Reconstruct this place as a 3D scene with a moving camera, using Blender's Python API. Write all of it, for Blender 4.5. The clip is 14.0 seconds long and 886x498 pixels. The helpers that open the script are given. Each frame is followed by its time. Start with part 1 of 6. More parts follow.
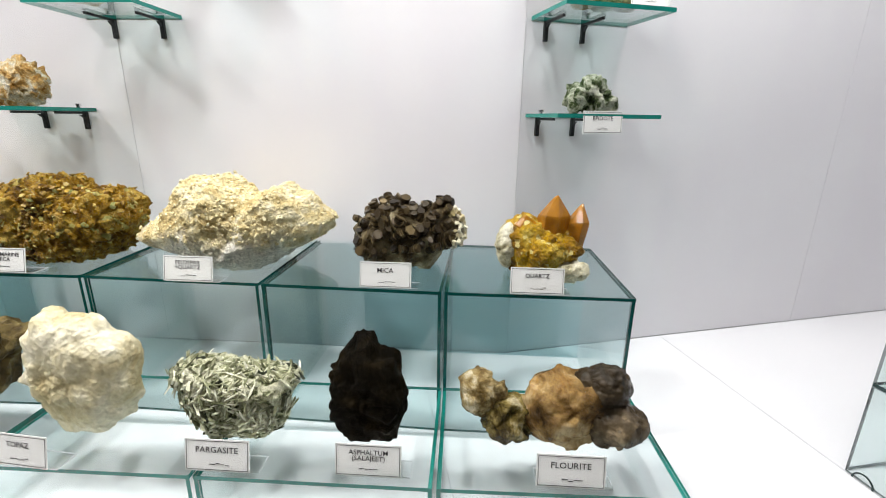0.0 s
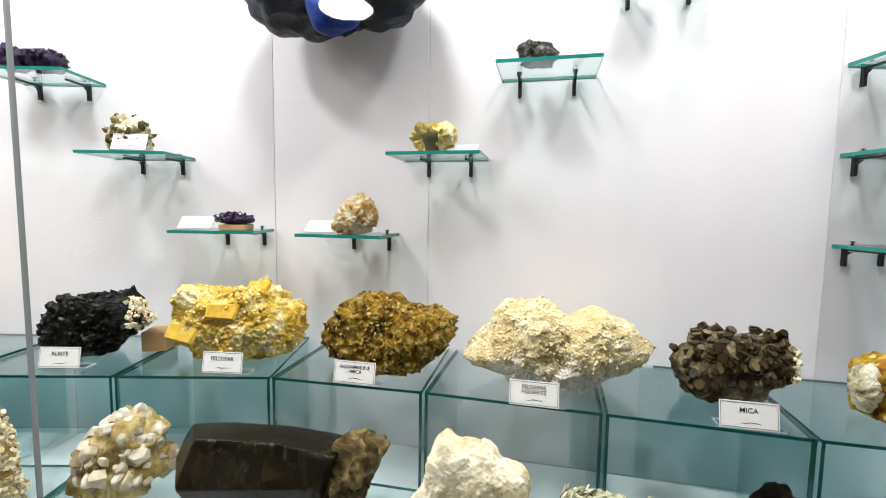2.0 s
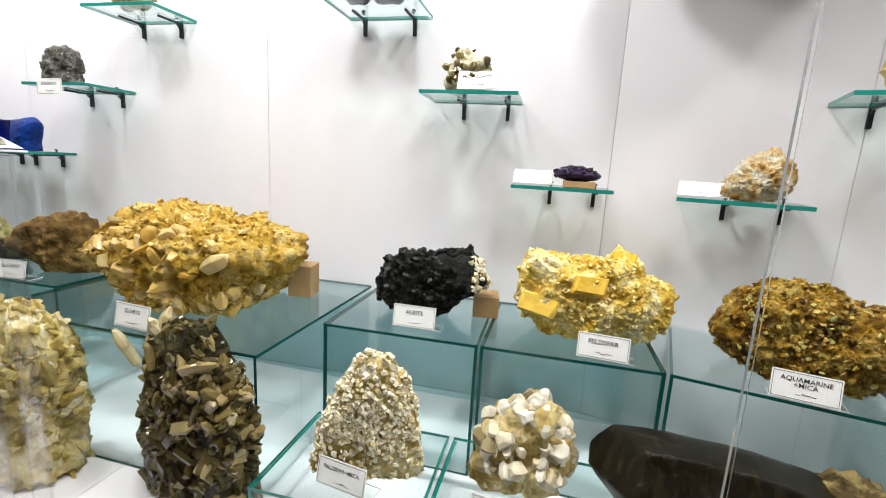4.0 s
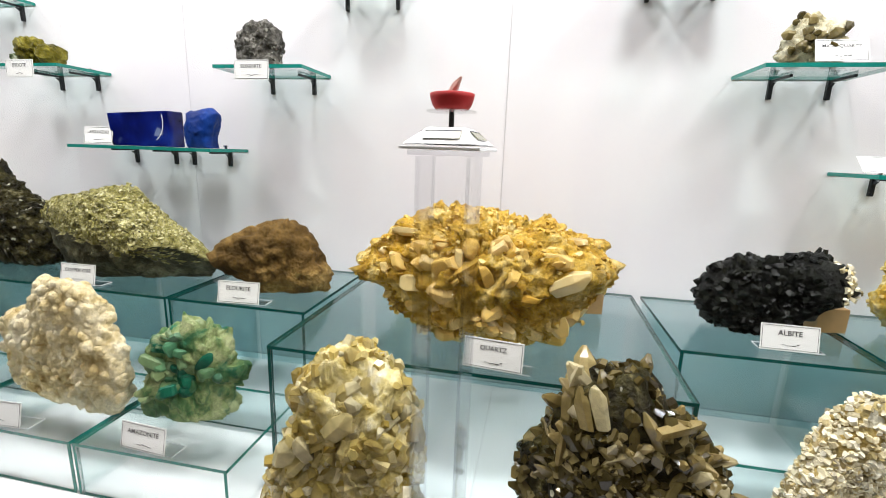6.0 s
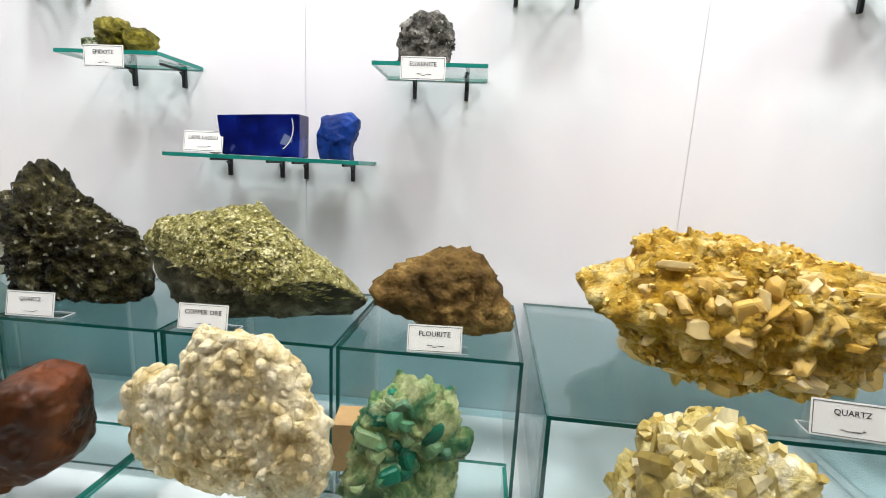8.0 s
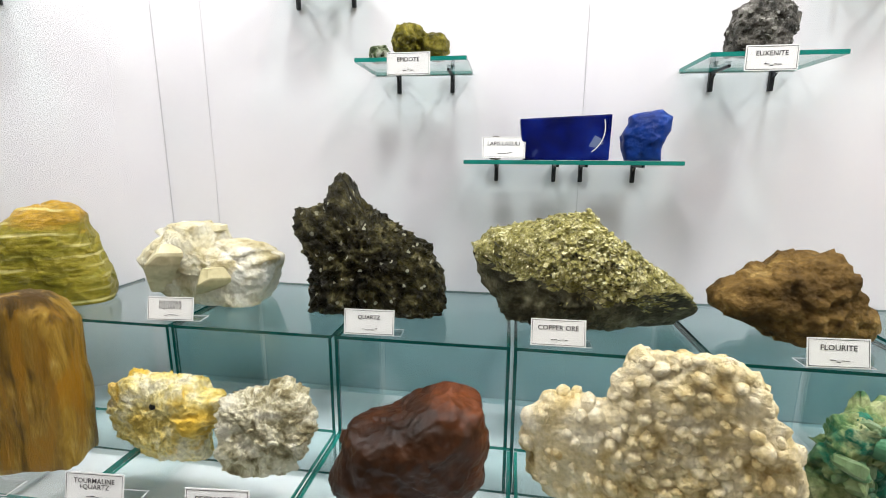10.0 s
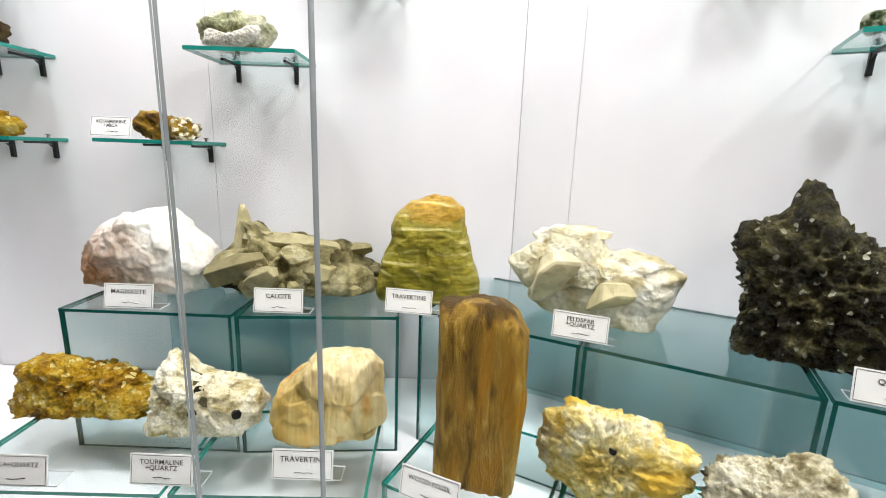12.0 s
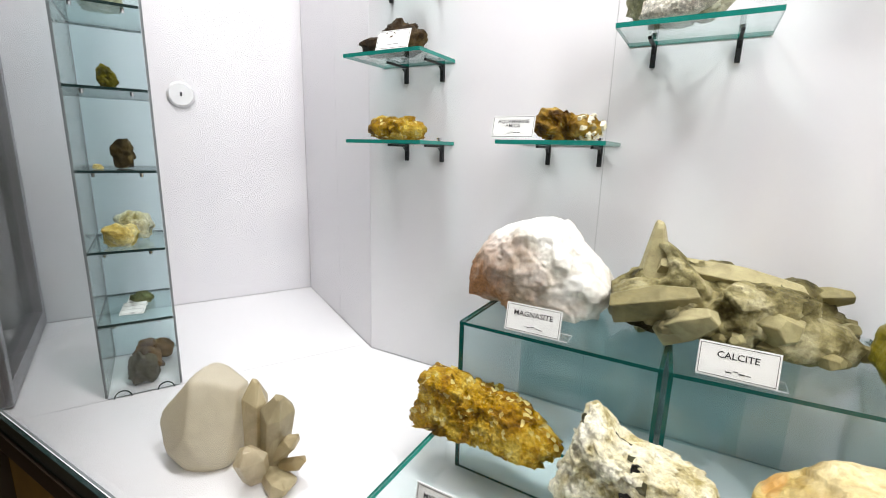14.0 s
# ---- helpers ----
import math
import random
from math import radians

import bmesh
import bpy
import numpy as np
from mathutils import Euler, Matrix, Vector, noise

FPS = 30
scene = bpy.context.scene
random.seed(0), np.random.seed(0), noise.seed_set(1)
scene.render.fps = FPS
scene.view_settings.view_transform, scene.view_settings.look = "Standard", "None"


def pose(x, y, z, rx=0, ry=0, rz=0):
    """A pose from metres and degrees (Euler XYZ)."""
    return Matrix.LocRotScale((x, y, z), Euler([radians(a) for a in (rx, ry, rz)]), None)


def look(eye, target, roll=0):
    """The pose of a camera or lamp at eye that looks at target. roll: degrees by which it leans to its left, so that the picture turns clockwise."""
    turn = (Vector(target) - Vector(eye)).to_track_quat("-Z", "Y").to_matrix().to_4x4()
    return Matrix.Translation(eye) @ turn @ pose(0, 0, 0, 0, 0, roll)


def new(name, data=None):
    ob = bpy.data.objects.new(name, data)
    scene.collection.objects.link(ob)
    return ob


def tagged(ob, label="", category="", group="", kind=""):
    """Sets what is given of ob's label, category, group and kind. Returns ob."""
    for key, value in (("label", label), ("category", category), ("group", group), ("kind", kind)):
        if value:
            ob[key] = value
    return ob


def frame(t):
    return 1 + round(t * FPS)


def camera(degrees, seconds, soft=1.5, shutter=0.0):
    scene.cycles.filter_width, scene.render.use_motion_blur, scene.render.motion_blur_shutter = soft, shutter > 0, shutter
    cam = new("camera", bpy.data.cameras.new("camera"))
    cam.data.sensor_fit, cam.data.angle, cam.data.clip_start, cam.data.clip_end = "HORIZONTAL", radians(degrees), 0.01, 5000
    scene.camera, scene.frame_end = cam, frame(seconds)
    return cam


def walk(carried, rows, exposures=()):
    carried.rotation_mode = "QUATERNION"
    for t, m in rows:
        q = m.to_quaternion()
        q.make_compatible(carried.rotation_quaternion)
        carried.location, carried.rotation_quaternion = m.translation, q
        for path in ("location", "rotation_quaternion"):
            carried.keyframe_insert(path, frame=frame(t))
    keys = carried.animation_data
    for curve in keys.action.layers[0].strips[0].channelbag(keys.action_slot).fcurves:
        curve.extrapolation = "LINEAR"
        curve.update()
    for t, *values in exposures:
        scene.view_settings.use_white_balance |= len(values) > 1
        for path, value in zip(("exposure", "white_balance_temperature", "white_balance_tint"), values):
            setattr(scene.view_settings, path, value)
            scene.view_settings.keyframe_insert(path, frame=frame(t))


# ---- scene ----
cam = camera(89.5, 14.0, soft=0.85)
PATH = [
    (0, (0.118, 0.143, 1.429), (0.461, 2.031, 0.867), 0.8),
    (0.5, (0.01, 0.195, 1.44), (0.315, 2.12, 0.988), 1.0),
    (1, (-0.096, 0.221, 1.475), (0.139, 2.183, 1.172), 1.0),
    (1.5, (-0.246, 0.19, 1.494), (-0.096, 2.176, 1.307), 0.5),
    (2, (-0.394, 0.164, 1.506), (-0.372, 2.156, 1.331), 0.8),
    (2.5, (-0.536, 0.217, 1.495), (-0.715, 2.188, 1.205), 1.2),
    (3, (-0.681, 0.27, 1.492), (-1.066, 2.191, 1.089), 2.3),
    (3.2, (-0.734, 0.278, 1.489), (-1.194, 2.182, 1.084), 2.8),
    (5.3, (-1.513, 0.312, 1.474), (-1.958, 2.232, 1.131), 3.8),
    (5.5, (-1.588, 0.307, 1.472), (-2.018, 2.225, 1.1), 2.9),
    (6, (-1.722, 0.315, 1.461), (-2.113, 2.229, 1.035), 1.9),
    (6.5, (-1.858, 0.364, 1.451), (-2.198, 2.286, 1.014), 1.8),
    (7, (-1.975, 0.39, 1.455), (-2.256, 2.327, 1.044), 3.4),
    (7.2, (-2.034, 0.386, 1.454), (-2.284, 2.329, 1.053), 3.1),
    (9.3, (-2.612, 0.401, 1.449), (-2.741, 2.368, 1.108), 2.4),
    (9.5, (-2.682, 0.391, 1.451), (-2.807, 2.352, 1.079), 1.6),
    (10, (-2.836, 0.367, 1.451), (-3.141, 2.303, 1.055), 0.4),
    (10.5, (-2.987, 0.388, 1.445), (-3.474, 2.288, 1.054), 1.1),
    (11, (-3.101, 0.408, 1.448), (-3.753, 2.262, 1.08), 3.1),
    (11.5, (-3.241, 0.391, 1.443), (-3.997, 2.205, 1.074), 2.8),
    (12, (-3.378, 0.356, 1.443), (-4.28, 2.091, 1.022), 2.0),
    (12.5, (-3.511, 0.347, 1.439), (-4.687, 1.917, 1.048), 1.9),
    (13, (-3.601, 0.363, 1.44), (-5.012, 1.734, 1.08), 2.6),
    (13.5, (-3.679, 0.341, 1.427), (-5.242, 1.516, 1.007), 2.4),
    (14, (-3.776, 0.3, 1.425), (-5.424, 1.349, 0.995), 1.5),
]
walk(cam, [(t, look(eye, target, roll)) for t, eye, target, roll in PATH],
     [(0, 0.05), (1, 0.0), (2.5, -0.05), (3, -0.02), (5.5, -0.12), (6.5, 0.0), (7, -0.07), (10.5, -0.05), (12, 0.1), (12.5, 0.02), (13, -0.1), (14, 0.09)])
scene.cycles.transparent_max_bounces = 32

# ---- light: a row of small downlights in the case's ceiling ----
world = bpy.data.worlds.new("room_air")
world.use_nodes = True
world.node_tree.nodes["Background"].inputs[0].default_value = (0.6, 0.65, 0.75, 1)
world.node_tree.nodes["Background"].inputs[1].default_value = 0.05
scene.world = world
CASE_TOP = 2.8
LAMPS = [(0.95, 0.62, 0.95), (0.15, 0.66, 0.94), (-0.65, 0.82, 1.05), (-1.45, 0.84, 1.05), (-2.25, 0.84, 1.0), (-3.05, 0.84, 0.90), (-3.85, 0.78, 0.84), (-4.6, 0.42, 0.90), (-5.25, 0.3, 0.34)]
for lx, ly, share in LAMPS:
    lamp = new("downlight_beam", bpy.data.lights.new("downlight_beam", "AREA"))
    lamp.data.shape, lamp.data.size, lamp.data.energy = "DISK", 0.22, 18.5 * share
    lamp.data.color = (1.0, 0.985, 0.975)
    lamp.matrix_world = pose(lx, ly, CASE_TOP - 0.03)
# unseen warm fill added on the visitor's side to lift the stones' fronts
room = new("room_light_beam", bpy.data.lights.new("room_light_beam", "AREA"))
room.data.shape, room.data.size, room.data.energy = "DISK", 0.35, 26
room.data.color = (1.0, 0.9, 0.75)
room.matrix_world = pose(-2.2, -1.6, 2.83)


# ---- materials ----
def material(name):
    m = bpy.data.materials.new(name)
    m.use_nodes = True
    m.node_tree.nodes.clear()
    n = m.node_tree.nodes
    out = n.new("ShaderNodeOutputMaterial")
    return m, n, m.node_tree.links, out


def coords(n, l, scale=1.0):
    tc = n.new("ShaderNodeTexCoord")
    mp = n.new("ShaderNodeMapping")
    for i in range(3):
        mp.inputs["Scale"].default_value[i] = scale[i] if isinstance(scale, tuple) else scale
    l.new(tc.outputs["Object"], mp.inputs["Vector"])
    return mp.outputs["Vector"]


def noise_tex(n, l, vec, scale, detail=5, rough=0.55, distort=0.0):
    t = n.new("ShaderNodeTexNoise")
    t.inputs["Scale"].default_value, t.inputs["Detail"].default_value = scale, detail
    t.inputs["Roughness"].default_value, t.inputs["Distortion"].default_value = rough, distort
    l.new(vec, t.inputs["Vector"])
    return t.outputs["Fac"]


def ramp(n, l, fac, stops, mode="LINEAR"):
    r = n.new("ShaderNodeValToRGB")
    r.color_ramp.interpolation = mode
    els = r.color_ramp.elements
    while len(els) < len(stops):
        els.new(0.5)
    for e, (p, c) in zip(els, stops):
        e.position, e.color = p, (*c, 1)
    l.new(fac, r.inputs["Fac"])
    return r.outputs["Color"]


def mix(n, l, a, b, fac, kind="MIX"):
    m = n.new("ShaderNodeMix")
    m.data_type, m.blend_type = "RGBA", kind
    if isinstance(fac, float):
        m.inputs[0].default_value = fac
    else:
        l.new(fac, m.inputs[0])
    for k, v in ((6, a), (7, b)):
        if isinstance(v, tuple):
            m.inputs[k].default_value = (*v, 1)
        else:
            l.new(v, m.inputs[k])
    return m.outputs[2]


def finish(n, l, out, colour, rough, height=None, depth=0.002, metal=0.0, spec=0.5, coat=0.0, trans=0.0):
    b = n.new("ShaderNodeBsdfPrincipled")
    if isinstance(colour, tuple):
        b.inputs["Base Color"].default_value = (*colour, 1)
    else:
        l.new(colour, b.inputs["Base Color"])
    if isinstance(rough, float):
        b.inputs["Roughness"].default_value = rough
    else:
        l.new(rough, b.inputs["Roughness"])
    b.inputs["Metallic"].default_value = metal
    b.inputs["Specular IOR Level"].default_value = spec
    b.inputs["Coat Weight"].default_value = coat
    b.inputs["Transmission Weight"].default_value = trans
    if height is not None:
        bump = n.new("ShaderNodeBump")
        bump.inputs["Distance"].default_value = depth
        bump.inputs["Strength"].default_value = 1.0
        l.new(height, bump.inputs["Height"])
        l.new(bump.outputs["Normal"], b.inputs["Normal"])
    l.new(b.outputs["BSDF"], out.inputs["Surface"])
    return b


def simple(name, colour, rough=0.5, metal=0.0, spec=0.5, vary=0.12, grain=60.0, bump=0.0, coat=0.0):
    m, n, l, out = material(name)
    v = coords(n, l)
    big = noise_tex(n, l, v, grain * 0.08, 3)
    fine = noise_tex(n, l, v, grain, 6)
    dark = tuple(c * (1 - vary) for c in colour)
    light = tuple(min(1, c * (1 + vary * 0.6)) for c in colour)
    c1 = ramp(n, l, big, [(0.3, dark), (0.7, light)])
    c2 = ramp(n, l, fine, [(0.35, tuple(1 - vary * 0.5 for _ in range(3))), (0.65, (1, 1, 1))])
    col = mix(n, l, c1, c2, 1.0, "MULTIPLY")
    finish(n, l, out, col, rough, fine if bump else None, bump or 0.001, metal, spec, coat)
    return m


def pane_mat(name, tint, gloss_rough=0.015, ior=1.45):
    """Clear sheet glass: straight-through light, tinted, with a reflection that grows at a slant."""
    m, n, l, out = material(name)
    tr, gl, lw, mx = (n.new(k) for k in ("ShaderNodeBsdfTransparent", "ShaderNodeBsdfGlossy", "ShaderNodeLayerWeight", "ShaderNodeMixShader"))
    tr.inputs["Color"].default_value = (*tint, 1)
    gl.inputs["Roughness"].default_value = gloss_rough
    lw.inputs["Blend"].default_value = 0.5
    r0 = ((ior - 1) / (ior + 1)) ** 2
    pw, mul = n.new("ShaderNodeMath"), n.new("ShaderNodeMath")
    pw.operation, mul.operation = "POWER", "MULTIPLY_ADD"
    pw.inputs[1].default_value = 4.5
    mul.inputs[1].default_value, mul.inputs[2].default_value = 0.9 - r0, r0
    l.new(lw.outputs["Facing"], pw.inputs[0])
    l.new(pw.outputs[0], mul.inputs[0])
    l.new(mul.outputs[0], mx.inputs[0])
    l.new(tr.outputs[0], mx.inputs[1])
    l.new(gl.outputs[0], mx.inputs[2])
    l.new(mx.outputs[0], out.inputs["Surface"])
    return m


def laminate_mat():
    m, n, l, out = material("white_laminate")
    v = coords(n, l)
    big = noise_tex(n, l, v, 1.3, 4, 0.6, 0.6)
    streak = noise_tex(n, l, coords(n, l, (9.0, 9.0, 0.5)), 2.0, 4)
    fine = noise_tex(n, l, v, 260, 4)
    c = ramp(n, l, big, [(0.3, (0.735, 0.715, 0.745)), (0.7, (0.80, 0.79, 0.805))])
    c = mix(n, l, c, ramp(n, l, streak, [(0.35, (0.965, 0.96, 0.97)), (0.6, (1, 1, 1))]), 1.0, "MULTIPLY")
    finish(n, l, out, c, 0.42, None, 0.001, 0, 0.35)
    return m


def rock_mat(name, stops, scale=18.0, speck=None, speck_scale=120.0, speck_at=0.6, rough=0.75, bump=0.004, spec=0.35, crack=None, coat=0.0,
             stretch=(1.0, 1.0, 1.0), distort=0.4, patch=None, patch_scale=7.0, patch_at=0.55, gloss=None, side_colour=None, fine_share=0.85, bands=None):
    """Mineral surface: mottled colour, grains of a second colour, patches of a third, fine relief."""
    m, n, l, out = material(name)
    v = coords(n, l, stretch)
    base = noise_tex(n, l, v, scale, 8, 0.62, distort)
    deep = lambda col: tuple(x ** k for x, k in zip(col, (1.24, 1.21, 1.3)))
    stops = [(0.5 + (p - 0.55) * 0.62, deep(col)) for p, col in stops]
    speck, patch = speck and deep(speck), patch and deep(patch)
    spec *= 0.35
    c = ramp(n, l, base, stops)
    fine = noise_tex(n, l, v, scale * 9, 8, 0.7)
    c = mix(n, l, c, ramp(n, l, fine, [(0.3, (0.42, 0.40, 0.38)), (0.5, (0.92, 0.92, 0.92)), (0.7, (1.3, 1.3, 1.3))]), fine_share, "MULTIPLY")
    vo = n.new("ShaderNodeTexVoronoi")
    vo.inputs["Scale"].default_value = speck_scale
    l.new(v, vo.inputs["Vector"])
    if patch:
        pn = noise_tex(n, l, v, patch_scale, 5, 0.6, 0.8)
        c = mix(n, l, c, patch, ramp(n, l, pn, [(patch_at - 0.04, (0, 0, 0)), (patch_at + 0.06, (1, 1, 1))]))
    # second colour that grows along one direction, with a ragged edge
    if side_colour:
        col, way, start, soft = side_colour
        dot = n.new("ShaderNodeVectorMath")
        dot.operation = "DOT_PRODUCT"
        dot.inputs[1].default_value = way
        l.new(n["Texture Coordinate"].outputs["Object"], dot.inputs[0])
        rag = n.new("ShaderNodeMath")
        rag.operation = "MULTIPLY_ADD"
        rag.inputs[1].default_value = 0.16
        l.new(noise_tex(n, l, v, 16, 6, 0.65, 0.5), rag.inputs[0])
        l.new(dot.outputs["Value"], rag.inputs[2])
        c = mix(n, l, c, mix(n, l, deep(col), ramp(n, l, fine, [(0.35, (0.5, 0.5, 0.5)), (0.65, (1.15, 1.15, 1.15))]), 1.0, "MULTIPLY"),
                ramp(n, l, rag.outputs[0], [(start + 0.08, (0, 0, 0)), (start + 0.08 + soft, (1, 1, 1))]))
    if bands:
        wave = n.new("ShaderNodeTexWave")
        wave.bands_direction = "Z"
        wave.inputs["Scale"].default_value, wave.inputs["Distortion"].default_value = 13.0, 5.0
        wave.inputs["Detail"].default_value, wave.inputs["Detail Scale"].default_value = 3.0, 0.5
        l.new(n["Texture Coordinate"].outputs["Object"], wave.inputs["Vector"])
        gap = ramp(n, l, noise_tex(n, l, v, 14, 3), [(0.48, (0, 0, 0)), (0.6, (1, 1, 1))])
        thin = ramp(n, l, wave.outputs["Fac"], [(0.80, (0, 0, 0)), (0.97, (1, 1, 1))])
        c = mix(n, l, c, deep(bands), mix(n, l, thin, gap, 1.0, "MULTIPLY"))
    if speck:
        sep = n.new("ShaderNodeSeparateColor")
        l.new(vo.outputs["Color"], sep.inputs[0])
        c = mix(n, l, c, speck, ramp(n, l, sep.outputs[0], [(speck_at, (0, 0, 0)), (min(0.99, speck_at + 0.05), (1, 1, 1))]))
    h = mix(n, l, fine, vo.outputs["Distance"], 0.4)
    r = rough
    if gloss:
        sep2 = n.new("ShaderNodeSeparateColor")
        l.new(vo.outputs["Color"], sep2.inputs[0])
        r = ramp(n, l, sep2.outputs[1], [(gloss, (rough,) * 3), (min(0.99, gloss + 0.04), (0.15,) * 3)])
    finish(n, l, out, c, r, h, bump * 1.6, 0, spec, coat)
    return m


LAMINATE = laminate_mat()
SEAM = simple("joint_shadow_gap", (0.55, 0.54, 0.56), 0.7)
FLOOR_SEAM = simple("floor_joint_line", (0.58, 0.57, 0.59), 0.6)
CASE_FLOOR = simple("white_acrylic_floor", (0.80, 0.795, 0.81), 0.22, 0, 0.45, 0.03, 30)
GLASS_FRONT = pane_mat("front_glass", (0.985, 0.99, 0.99))
GLASS_BOX = pane_mat("riser_glass", (0.932, 0.972, 0.972))
GLASS_BACK = pane_mat("tinted_back_glass", (0.815, 0.912, 0.922))
GLASS_LOW = pane_mat("low_riser_glass", (0.962, 0.984, 0.983), 0.015, 1.35)
GLASS_SHELF = pane_mat("shelf_glass", (0.925, 0.982, 0.975))
EDGE = simple("green_glass_edge", (0.005, 0.085, 0.075), 0.12, 0, 0.4, 0.3, 40)
EDGE_SHELF = simple("bright_green_glass_edge", (0.012, 0.21, 0.17), 0.12, 0, 0.5, 0.25, 40)
ACRYLIC_RIM = pane_mat("clear_acrylic_rim", (0.90, 0.90, 0.915), 0.1, 1.25)
EDGE_PALE = simple("pale_glass_edge", (0.22, 0.24, 0.245), 0.1, 0, 0.7, 0.15, 40)
EDGE_DARK = simple("dark_glass_edge", (0.012, 0.03, 0.028), 0.2, 0, 0.6)
ACRYLIC = pane_mat("clear_acrylic", (0.986, 0.986, 0.989), 0.05, 1.3)
ACRYLIC_EDGE = simple("acrylic_edge", (0.86, 0.86, 0.88), 0.15, 0, 0.6)
BLACK_METAL = simple("black_bracket_metal", (0.02, 0.02, 0.022), 0.4, 0.4)
CHROME = simple("chrome", (0.7, 0.7, 0.72), 0.15, 1.0)
ALU = simple("grey_aluminium", (0.42, 0.42, 0.44), 0.35, 0.8)
CARD = simple("white_card", (0.80, 0.80, 0.78), 0.6, 0, 0.3, 0.04)
INK = simple("black_ink", (0.03, 0.03, 0.035), 0.6)
WOODBASE = simple("ochre_wood", (0.30, 0.17, 0.03), 0.45, 0, 0.4, 0.3, 25)
DARKWOOD = simple("dark_brown_wood", (0.035, 0.022, 0.014), 0.4, 0, 0.4, 0.3, 25)
CORK = simple("tan_wood_block", (0.42, 0.27, 0.12), 0.7, 0, 0.3, 0.25, 80)
ROOMPAINT = simple("dim_room_paint", (0.16, 0.16, 0.17), 0.8)
ROOMFLOOR = simple("brown_room_floor", (0.12, 0.08, 0.05), 0.5)
WHITE_PLASTIC = simple("white_plastic", (0.8, 0.8, 0.81), 0.3, 0, 0.5, 0.03)
RED = simple("red_velvet_bowl", (0.40, 0.012, 0.012), 0.55, 0, 0.3, 0.25, 200)
SOLAR = simple("solar_cell", (0.30, 0.30, 0.22), 0.25, 0, 0.6)


# ---- building blocks ----
def mesh_from(name, bm, *mats):
    me = bpy.data.meshes.new(name)
    bm.to_mesh(me)
    bm.free()
    for m in mats:
        me.materials.append(m)
    return me


def part(name, bm, mat, parent=None, label=""):
    mats = mat if isinstance(mat, (list, tuple)) else (mat,)
    ob = new(name, mesh_from(name, bm, *mats))
    if parent:
        ob.parent = parent
    if label:
        ob["label"] = label
    return ob


def thing(name, m, label, category, group="", kind=""):
    ob = new(name)
    ob.empty_display_size = 0.05
    ob.matrix_world = m
    return tagged(ob, label, category, group, kind)


def box(x0, y0, z0, x1, y1, z1, bevel=0.0, bm=None):
    bm = bm or bmesh.new()
    got = bmesh.ops.create_cube(bm, size=1)
    vs = got["verts"]
    for v in vs:
        v.co = Vector((x0 + (v.co.x + 0.5) * (x1 - x0), y0 + (v.co.y + 0.5) * (y1 - y0), z0 + (v.co.z + 0.5) * (z1 - z0)))
    if bevel:
        es = list({e for v in vs for e in v.link_edges})
        bmesh.ops.bevel(bm, geom=es, offset=bevel, segments=2, profile=0.7, affect="EDGES")
    return bm


def cyl(r, z0, z1, x=0, y=0, seg=20, r2=None, bm=None):
    bm = bm or bmesh.new()
    bmesh.ops.create_cone(bm, cap_ends=True, segments=seg, radius1=r, radius2=r if r2 is None else r2, depth=z1 - z0,
                          matrix=Matrix.Translation((x, y, (z0 + z1) / 2)))
    return bm


def sheet(x0, y0, z0, x1, y1, z1):
    """A glass sheet: the two broad faces take material 0, the rim material 1."""
    bm = box(x0, y0, z0, x1, y1, z1)
    size = (x1 - x0, y1 - y0, z1 - z0)
    thin = size.index(min(size))
    for f in bm.faces:
        f.material_index = 0 if abs(f.normal[thin]) > 0.9 else 1
    bm.normal_update()
    for f in bm.faces:
        f.material_index = 0 if abs(f.normal[thin]) > 0.9 else 1
    return bm


def run(a, b):
    """Length and pose of a frame at plan point a whose x axis runs to b."""
    d = Vector((b[0] - a[0], b[1] - a[1]))
    return d.length, math.degrees(math.atan2(d.y, d.x))


# ---- the case: floor, back wall in facets, ceiling, plinth ----
FLOOR_Z = 0.835
TOP_Z, LOW_Z = 1.13, 0.941
RIGHT_END, FOLD_A, FOLD_C, FOLD_F, FOLD_G, LEFT_END = (2.1, 1.25), (0.476, 1.154), (-0.87, 1.478), (-3.74, 1.435), (-4.95, 0.80), (-5.64, 0.815)
FRONT = [(2.1, 0.34), (0.55, 0.31), (-0.845, 0.646), (-3.624, 0.609), (-3.804, 0.607), (-5.04, -0.05), (-5.64, -0.085)]


def facet_wall(name, a, b, seams, thick=0.03):
    """One straight stretch of the back wall, seen from the front, a at its left end; its boards are parted by thin dark gaps."""
    length, yaw = run(a, b)
    wall = part(name, box(0, 0.0011, FLOOR_Z - 0.02, length, thick, CASE_TOP), SEAM)
    wall.matrix_world = pose(*a, 0, 0, 0, yaw)
    tagged(wall, "white laminate back wall of the display case", "wall", kind="structure")
    marks = [0.0, *seams, length]
    for s0, s1 in zip(marks, marks[1:]):
        part("panel", box(s0 + 0.0008, 0, FLOOR_Z + 0.003, s1 - 0.0008, 0.0009, CASE_TOP - 0.002), LAMINATE, wall)
    return wall


facet_wall("wall_right_bay", FOLD_A, RIGHT_END, [0.942])
facet_wall("wall_right", FOLD_C, FOLD_A, [0.462])
facet_wall("wall_middle", FOLD_F, FOLD_C, [0.135, 1.05, 1.93])
facet_wall("wall_left", FOLD_G, FOLD_F, [0.62])
facet_wall("wall_left_bay", LEFT_END, FOLD_G, [0.40])
end = facet_wall("wall_left_end", (-5.64, -0.085), LEFT_END, [])
facet_wall("wall_right_end", RIGHT_END, (2.1, 0.34), [])
